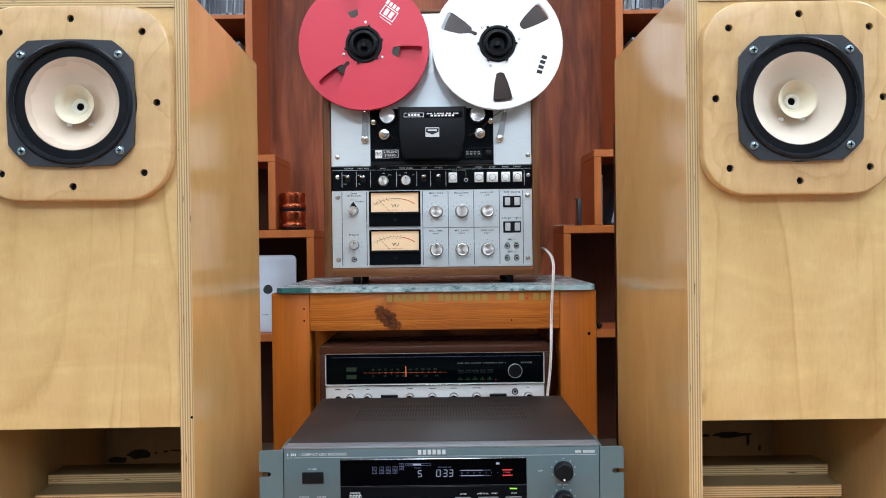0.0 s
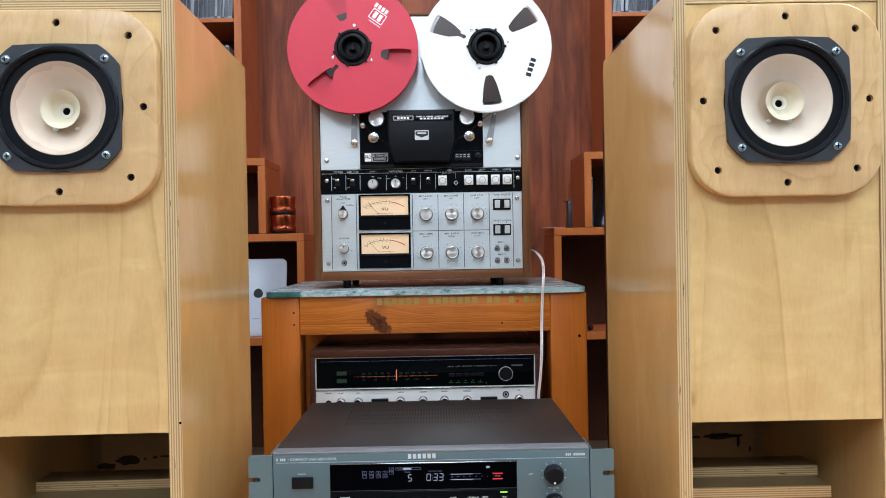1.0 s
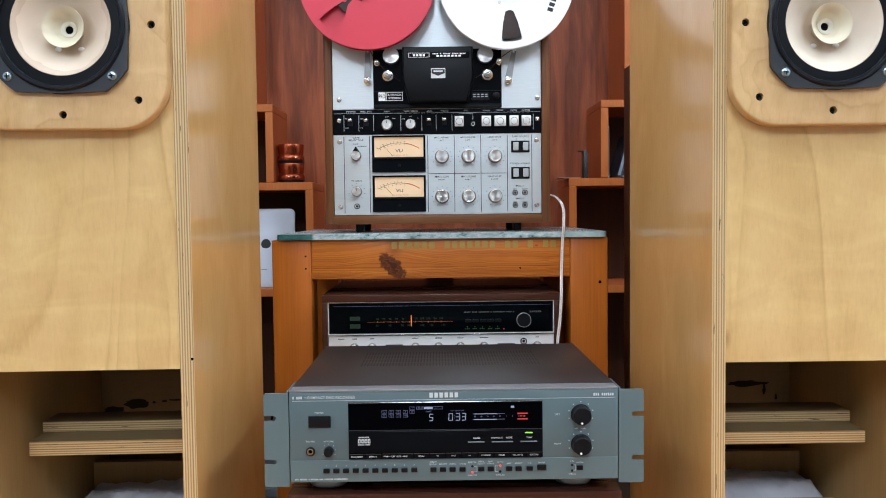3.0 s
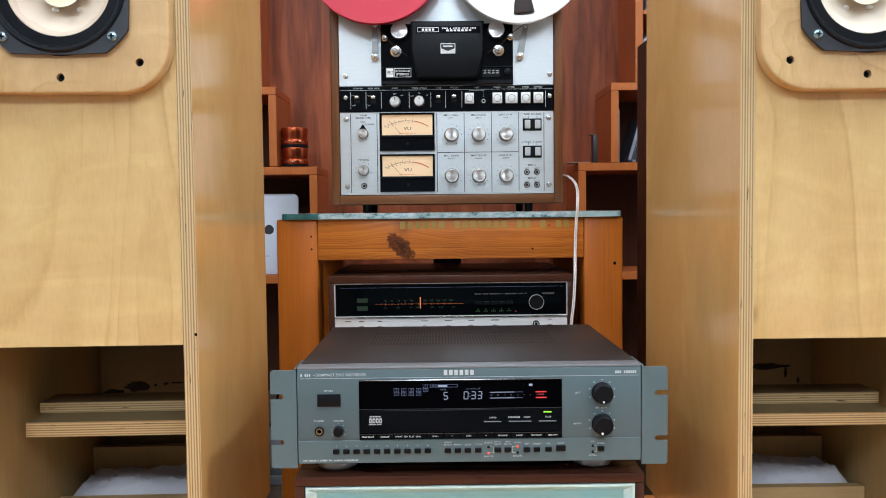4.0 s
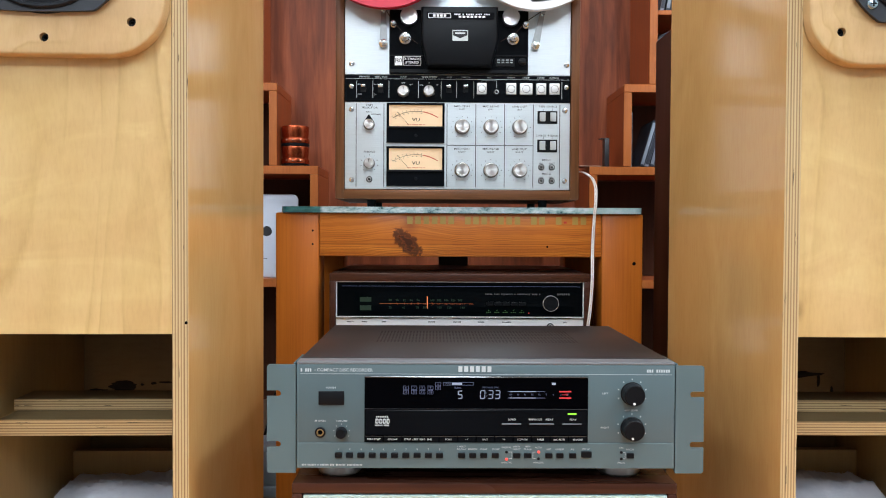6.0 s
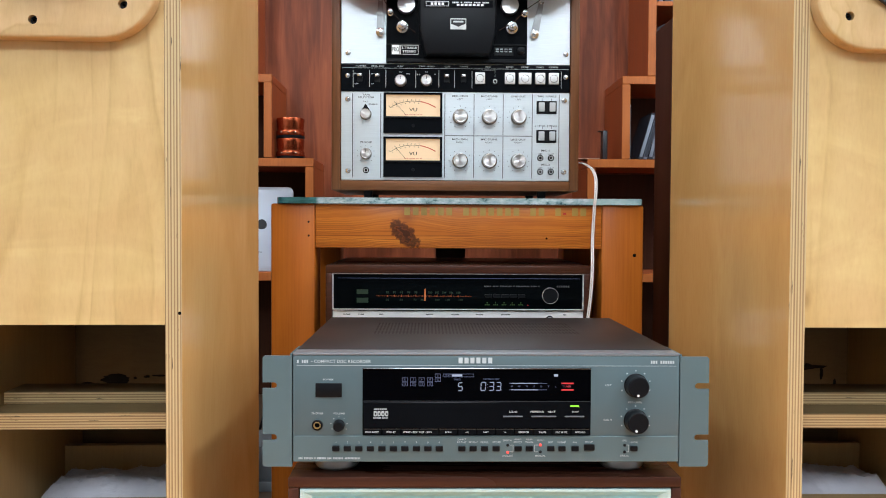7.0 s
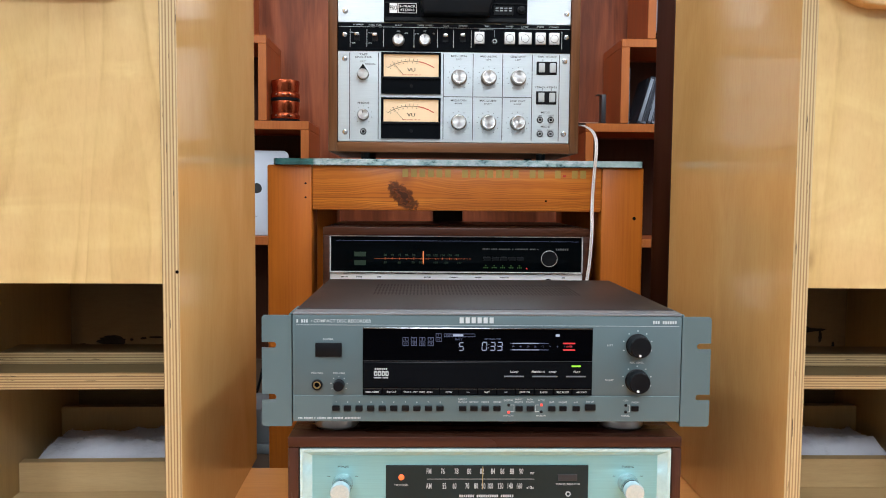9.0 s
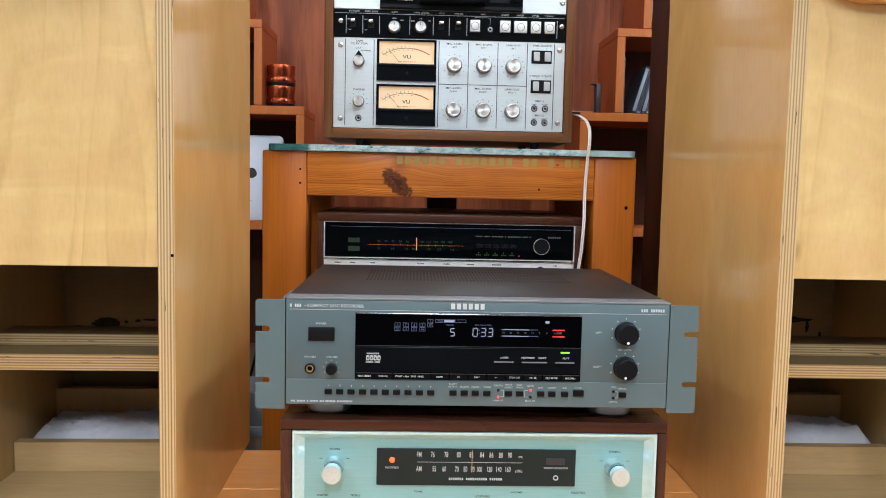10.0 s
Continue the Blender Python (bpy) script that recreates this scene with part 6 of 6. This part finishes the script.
for i, x in enumerate(ticks_x):
    if abs(x + 0.055) > 0.006: write(bm, str(88 + 2 * i), x, 0.0985, 0.0052, YD - 0.0003)
for i, x in enumerate((-0.118, -0.095, -0.072, -0.060, -0.035, -0.018, 0.004)):
    write(bm, str((55, 60, 70, 80, 100, 120, 140)[i]), x, 0.0862, 0.0052, YD - 0.0003)
box(bm, -0.1690, -0.1500, YD - 0.0003, YD, 0.0960, 0.1035)
box(bm, -0.1690, -0.1500, YD - 0.0003, YD, 0.0815, 0.0895)
part("dial_numbers", bm, GREEN_GLOW, dial, "dim green lit dial numbers")
bm = bmesh.new()
for i in range(5):
    x = 0.0485 + i * 0.0140
    box(bm, x - 0.0009, x + 0.0009, YD - 0.0004, YD, 0.0810, 0.0828)
    bars(bm, "mmm", x - 0.0045, x + 0.0045, 0.0785, 0.0016, YD)
part("mode_lights", bm, glowing("green_mode_lights", (0.22, 0.9, 0.08), 0.07), dial, "row of small green lights")
part("stereo_light", bm_lathe([(0.0010, 0), (0.0010, 0.0006), (0, 0.0008)], (0.1165, YD, 0.0775), "y", 10), RED_BAR, dial)
bm = bmesh.new()
bars(bm, "mmmmm mmmm mmmmmmmm | mmmmmmmmm mmmm m", 0.0425, 0.1360, 0.1095, 0.0020, YD)
bars(bm, "mmmmmm", 0.1640, 0.1860, 0.1095, 0.0030, YD)
part("dial_lettering", bm, paint("grey_ink", (0.13, 0.135, 0.14), 0.5, bumps=0), dial)
for i in range(5):
    x = 0.0505 + i * 0.0138
    part("dial_key", bm_box(x - 0.0058, x + 0.0058, 0.0045, YD - 0.0001, 0.0905, 0.0965, bev=0.0006, seg=1), BLACKM, dial)
bm = bmesh.new()
lathe(bm, [(0, 0), (0.0132, 0), (0.0132, 0.006), (0.0122, 0.0075), (0.0, 0.0070)], (0.1530, YD, 0.0945), "y", 36)
tk = part("tuning_knob", bm, BLACKM, am, "black tuning knob with chrome ring")
part("ring", bm_lathe([(0.0134, 0.004), (0.0134, 0.0072), (0.0130, 0.0076), (0.0127, 0.0072)], (0.1530, YD, 0.0945), "y", 36), SATIN, tk)
for x in (-0.1610, -0.1280, -0.0480, -0.0050, 0.0355, 0.0790, 0.1775):
    knob(am, x, 0.0050, 0.0462, 0.0085, 0.020, CHROME, "control_knob")
for x in (-0.0870, 0.1200):
    part("push_row", bm_box(x - 0.0160, x + 0.0160, -0.002, 0.0049, 0.0455, 0.0515, bev=0.0006, seg=1), BLACKM, am)
jack(am, 0.1525, 0.0050, 0.0550, 0.0062)
jack(am, -0.1850, 0.0050, 0.0435, 0.0062, FRAMEGREY)
bm = bmesh.new()
for s, x in (("PHONES", -0.1850), ("POWER", -0.1610), ("BASS", -0.1280), ("TREBLE", -0.0480), ("BALANCE", -0.0050), ("VOLUME", 0.0355), ("SELECTOR", 0.0790), ("MIC", 0.1775)):
    bars(bm, "m" * len(s), x - 0.0016 * len(s) / 2 * 1.2, x + 0.0016 * len(s) / 2 * 1.2, 0.0625, 0.0020, 0.0050)
part("panel_lettering", bm, DARKINK, am)

# ---- tube tuner-amplifier with mint face ----
PB = Vector((0.0145, 1.098, PLAT))
pt = thing("stereo_tuner", pose(*PB), "vintage stereo tuner with mint-green face in walnut case", "tuner")
part("case_top", bm_box(-0.2135, 0.2135, 0, 0.31, 0.1530, 0.1650, bev=0.0016), ROSEWOOD, pt, "dark walnut case")
ROSE_Z = wood("dark_walnut_upright", (0.105, 0.038, 0.021), (0.058, 0.0205, 0.012), (0.021, 0.0085, 0.006), grain=(50, 50, 0.9), spec=0.32, rough=0.26, figure=0.35, coarse=(6, 6, 0.6), bumps=0.06)
for xa, xb in ((-0.2135, -0.2020), (0.2035, 0.2135)):
    part("case_side", bm_box(xa, xb, 0, 0.31, 0.008, 0.1528, bev=0.0014), ROSE_Z, pt)
part("case_base", bm_box(-0.2018, 0.2033, 0.001, 0.31, 0.008, 0.0140), ROSEWOOD, pt)
part("case_back", bm_box(-0.2018, 0.2033, 0.29, 0.309, 0.0142, 0.1528), BLACKM, pt)
for fx in (-0.18, 0.18):
    for fy in (0.03, 0.27):
        part("foot", bm_lathe([(0, 0), (0.010, 0), (0.012, 0.0079), (0, 0.0079)], (fx, fy, 0), "z", 16), BLACKM, pt)
bm = bmesh.new()
def picture_frame(bm, o, i, yo, yi):
    a = [bm.verts.new((x, yo, z)) for x, z in o]
    b = [bm.verts.new((x, yi, z)) for x, z in i]
    for k in range(4): bm.faces.new((a[k], a[(k + 1) % 4], b[(k + 1) % 4], b[k]))
picture_frame(bm, rect(-0.2015, 0.2030, 0.0145, 0.1525), rect(-0.2005, 0.2020, 0.0155, 0.1515), 0.012, 0.0)
picture_frame(bm, rect(-0.2005, 0.2020, 0.0155, 0.1515), rect(-0.1975, 0.1990, 0.0185, 0.1485), 0.0, 0.0008)
picture_frame(bm, rect(-0.1975, 0.1990, 0.0185, 0.1485), rect(-0.1885, 0.1900, 0.0275, 0.1415), 0.0008, 0.0095)
part("bezel", bm, BEZEL, pt, "bright bevelled metal frame")
part("face_panel", bm_box(-0.1886, 0.1901, 0.0096, 0.014, 0.0274, 0.1416), MINT, pt, "mint-green metallic face")
dl = part("dial", bm_box(-0.1085, 0.1135, 0.0072, 0.0095, 0.0890, 0.1310, bev=0.0006, seg=1), paint("smoky_dial", (0.019, 0.031, 0.032), 0.14, var=0.2, bumps=0, spec=0.16), pt, "dark glass dial with white numbers")
bm = bmesh.new()
YT = 0.0070
for s, x in (("FM", -0.0615), ("76", -0.0465), ("78", -0.0315), ("80", -0.0175), ("82", -0.0035), ("84", 0.0085), ("86", 0.0188), ("88", 0.0293), ("90", 0.0395)):
    write(bm, s, x, 0.1242, 0.0088, YT, wide=0.52)
for s, x in (("AM", -0.0615), ("55", -0.0445), ("60", -0.0335), ("70", -0.0195), ("80", -0.0098), ("90", -0.0018), ("100", 0.0056), ("120", 0.0168), ("140", 0.0273), ("160", 0.0375)):
    write(bm, s, x, 0.1078, 0.0088, YT, wide=0.50)
write(bm, "mc", 0.0515, 0.1228, 0.0050, YT, wide=0.8)
write(bm, "x10kc", 0.0498, 0.1062, 0.0050, YT, wide=0.7)
box(bm, -0.0635, 0.0540, YT - 0.0002, YT + 0.0001, 0.1157, 0.1161)
write(bm, "FM STEREO", -0.0915, 0.1092, 0.0030, YT, wide=1.0)
write(bm, "TUNING INDICATOR", 0.0912, 0.1100, 0.0030, YT, wide=0.95)
bars(bm, "mmmmmmm mm-mmmmmmm mmmmmm", -0.0285, 0.0315, 0.0970, 0.0026, YT)
lathe(bm, [(0.0030, 0), (0.0030, 0.0003), (0.0018, 0.0003), (0.0018, 0)], (0.0915, YT + 0.0002, 0.0990), "y", 20)
part("dial_lettering", bm, PANELINK, dl, "pale dial numbers")
part("dial_pointer", bm_box(-0.0030, -0.0023, YT - 0.0005, YT - 0.0001, 0.1045, 0.1300), paint("brass_pointer", (0.45, 0.36, 0.16), 0.4, bumps=0), dl)
part("indicator_window", bm_box(0.0800, 0.1010, 0.0060, 0.0071, 0.1142, 0.1215, bev=0.0004, seg=1), FRAMEGREY, dl)
part("stereo_lamp", bm_lathe([(0.0032, 0), (0.0032, 0.0006), (0.002, 0.0016), (0, 0.0020)], (-0.0915, 0.0070, 0.1180), "y", 16), AMBER, dl, "orange lit lamp")
for x, kz in ((-0.1555, 0.1105), (0.1575, 0.1105)):
    kn = part("knob", bm_lathe([(0, 0), (0.0112, 0), (0.0112, 0.003), (0.0104, 0.0045), (0.0098, 0.0165), (0.0104, 0.0175), (0.0104, 0.0195)], (x, 0.0095, kz), "y", 36), STEEL, pt, "long metal control knob")
    part("groove", bm_lathe([(0.0104, 0.0195), (0.0094, 0.0198), (0.0094, 0.0212), (0.0104, 0.0215)], (x, 0.0095, kz), "y", 36), BLACKM, kn)
    turned("cap", [(0.0104, 0.0215), (0.0106, 0.0300), (0.0100, 0.0312)] + spun_face(0.0096, 0.0314, 8), (x, 0.0095, kz), MINTSPUN, kn, "pale turned knob cap", 36)
    bm = bmesh.new()
    for sg in (-1, 1): box(bm, x + sg * 0.0150 - 0.0016, x + sg * 0.0150 + 0.0016, 0.0092, 0.0095, kz + 0.0075, kz + 0.0080)
    part("knob_marks", bm, DARKINK, kn)
for x in (-0.088, -0.020, 0.048, 0.118):
    knob(pt, x, 0.0095, 0.0560, 0.0090, 0.018, ALUM, "small_knob")
bm = bmesh.new()
for s, x, z in (("POWER", -0.1550, 0.1285), ("TUNING", 0.1575, 0.1285), ("TONE", -0.0620, 0.0810), ("VOLUME", 0.0480, 0.0810), ("SELECTOR", 0.1180, 0.0810), ("PHONO", -0.1680, 0.0760), ("TREBLE", -0.1320, 0.0760), ("LOUDNESS", 0.010, 0.0760)):
    write(bm, s, x, z, 0.0033, 0.0094, wide=1.05)
part("face_lettering", bm, DARKINK, pt)

# ---- small things on the shelves ----
def cup(m, label):
    """A copper-coloured waisted ring with a black band."""
    c = thing("copper_pot", m, label, "pot", "stacked copper pots")
    part("body", bm_lathe([(0, 0.008), (0.0358, 0.008), (0.0368, 0.0095), (0.0368, 0.0185), (0.0352, 0.0215), (0.0338, 0.0235), (0.0340, 0.0260), (0.0346, 0.0280), (0.0356, 0.0420), (0.0364, 0.0515), (0.0358, 0.053), (0.0340, 0.0525), (0.0325, 0.048), (0.0, 0.048)], (0, 0, 0), "z", 44), COPPER, c, "polished copper body")
    part("base_ring", bm_lathe([(0, 0), (0.0350, 0), (0.0368, 0.002), (0.0368, 0.0078), (0, 0.0078)], (0, 0, 0), "z", 44), BLACKM, c, "black rubber base")
    for a in (-60, -90, -120):
        ra = radians(a)
        bm = bmesh.new()
        bmesh.ops.create_uvsphere(bm, u_segments=10, v_segments=6, radius=0.0022, matrix=Matrix.Translation((0.0368 * math.cos(ra), 0.0368 * math.sin(ra), 0.0155)))
        part("stud", bm, STEEL, c)
cup(pose(-0.412, 2.345, 0.6441), "copper-coloured metal pot standing on the shelf")
cup(pose(-0.412, 2.345, 0.6975), "copper-coloured metal pot stacked on another")

tb = thing("tablet", pose(-0.515, 2.330, 0.3525, -8, 0, 0), "silver tablet leaning in the shelf, back outward", "tablet")
bm = bmesh.new()
plate(bm, rounded(0, 0.1115, 0.216, 0.223, 0.016, 6), [], 0, 0.007)
bmesh.ops.bevel(bm, geom=[e for e in bm.edges if len(e.link_faces) == 2 and e.calc_face_angle(0) > 1.0], offset=0.002, segments=2, affect="EDGES", profile=0.5)
part("shell", bm, TABLET, tb)
bm = bmesh.new()
plate(bm, [(0.027 + 0.0135 * math.cos(t_ * math.pi / 12) * (1 - 0.12 * math.sin(t_ * math.pi / 12)), 0.1235 + 0.0135 * math.sin(t_ * math.pi / 12)) for t_ in range(24)], [], -0.0004, 0.001)
part("round_mark", bm, DARKINK, tb, "plain black mark")
bm = bmesh.new()
bars(bm, "mmmmmmmm", 0.010, 0.030, 0.050, 0.0018, 0.0)
part("small_lettering", bm, FRAMEGREY, tb)

def disc_case(x, z, y, lean, thick, h, material, turn=0):
    c = thing("disc_case", pose(x, y, z, 0, lean, turn), "thin clear grey compact disc case on the shelf", "disc case", "disc cases")
    part("sleeve", bm_box(0, thick, 0, 0.125, 0, h, bev=0.0006, seg=1), material, c)
    part("spine", bm_box(0.001, thick - 0.001, -0.0008, -0.0001, 0.006, h - 0.006), CDDARK if material is CDCASE else CDCASE, c)

rng = random.Random(5)
for side in (-1, 1):
    x = 0.536
    for i in range(34):
        th = rng.choice((0.0102, 0.0102, 0.0102, 0.0070, 0.012))
        xx = side * x if side > 0 else -(x + th)
        disc_case(xx, 1.2525, 2.296 + rng.uniform(0, 0.012), rng.uniform(2.6, 3.4) + (4 if i > 30 else 0) * side, th, rng.choice((0.124, 0.124, 0.121, 0.118)), rng.choice((CDCASE, CDCASE, CDDARK)))
        x += th + 0.0008
for i in range(6):
    disc_case(-0.549 - 0.0150 * i, 1.0532, 2.30, (-4, -9, -7, -12, -8, -8)[i], 0.0102, 0.124, CDDARK if i % 3 == 1 else CDCASE)
for i, ln in enumerate((0.0, 16, 16, 14, 12, 10)):
    xx = 0.4635 + (0.0 if i == 0 else 0.016 + 0.0128 * i)
    disc_case(xx, 0.6470 + (0.003 if ln else 0), 2.303, ln, 0.0085 if i == 0 else 0.0102, 0.142 if i == 0 else 0.124, CDCASE if i in (0, 2, 4) else CDDARK)
for i in range(7):
    disc_case(0.540 + 0.0150 * i, 1.0536, 2.30, (9, 9, 10, 8, 12, 9, 9)[i], 0.0102, 0.124, CDDARK if i % 3 == 1 else CDCASE)

dm = thing("disc_tub", pose(0.585, 2.300, 0.8600), "round clear grey disc tub lying in the shelf", "tub")
part("shell", bm_lathe([(0.0, -0.10), (0.066, -0.10), (0.0690, -0.09), (0.0690, -0.004), (0.0670, 0.0), (0.0600, 0.0015), (0.0560, -0.004), (0.0, -0.004)], (0, 0.002, 0.0690), "y", 40), CDCASE, dm)
part("rim", bm_lathe([(0.0692, -0.016), (0.0712, -0.016), (0.0712, -0.004), (0.0692, -0.004), (0.0692, -0.016)], (0, 0.002, 0.0712), "y", 40), CDDARK, dm)

st = thing("metal_stand", pose(0.412, 2.33, 0.6470), "small dark grey metal stand on the shelf", "stand")
STANDGREY = paint("dark_grey_metal", (0.045, 0.045, 0.050), 0.4, 0.3)
part("post", bm_box(-0.006, 0.006, 0, 0.03, 0.0, 0.078, bev=0.001), STANDGREY, st)
part("top_hook", bm_box(-0.017, -0.0062, 0.0, 0.028, 0.0762, 0.0778, bev=0.0005, seg=1), STANDGREY, st)
fp = thing("paper_card", pose(0.345, 2.300, 0.6470), "flat pale card lying on the shelf edge", "card")
part("sheet", bm_box(-0.012, 0.045, -0.010, 0.06, 0.0, 0.0022, bev=0.0003, seg=1), paint("pale_card", (0.42, 0.24, 0.17), 0.6), fp)
bl = thing("black_ball", pose(0.462, 2.32, 0.3525), "small black ball on the lower shelf", "ball")
bm = bmesh.new()
bmesh.ops.create_uvsphere(bm, u_segments=20, v_segments=12, radius=0.0085, matrix=Matrix.Translation((0, 0, 0.0085)))
part("ball", bm, BLACKM, bl)

# ---- cables ----
def cable(name, pts, r, material, label, twin=0.0):
    c = thing(name, pose(0, 0, 0), label, "cable")
    for off in ((-twin, twin) if twin else (0,)):
        cu = bpy.data.curves.new(name, "CURVE")
        cu.dimensions, cu.bevel_depth, cu.bevel_resolution, cu.resolution_u = "3D", r, 3, 10
        s = cu.splines.new("BEZIER")
        s.bezier_points.add(len(pts) - 1)
        for bp, q in zip(s.bezier_points, pts):
            bp.co = (q[0] + off, q[1], q[2])
            bp.handle_left_type = bp.handle_right_type = "AUTO"
        o = bpy.data.objects.new(name, cu)
        me = bpy.data.meshes.new_from_object(o)
        bpy.data.objects.remove(o)
        bm = bmesh.new()
        bm.from_mesh(me)
        part("lead", bm, material, c)
    return c

cable("speaker_cable", [(0.2165, 1.80, 0.596), (0.2235, 1.74, 0.592), (0.2315, 1.66, 0.582), (0.2335, 1.60, 0.562), (0.2285, 1.563, 0.535), (0.2265, 1.5655, 0.50), (0.2245, 1.567, 0.45), (0.2215, 1.552, 0.40), (0.2180, 1.5475, 0.355), (0.2130, 1.547, 0.31), (0.213, 1.55, 0.275), (0.232, 1.60, 0.2655)], 0.0013, CABLE, "clear white twin cable hanging over the rack", 0.0014)
cable("black_cable", [(-0.42, 2.0, 0.02), (-0.37, 1.95, 0.16), (-0.33, 1.9, 0.19), (-0.30, 1.93, 0.15)], 0.003, BLACKM, "black cable behind the rack")
pl_ = thing("monitor_foot", pose(0.0, 2.02, FLOOR), "dark post standing behind the rack", "post")
part("post", bm_box(-0.033, 0.033, 0, 0.02, 0, 0.46, bev=0.002), DARKWOOD, pl_)
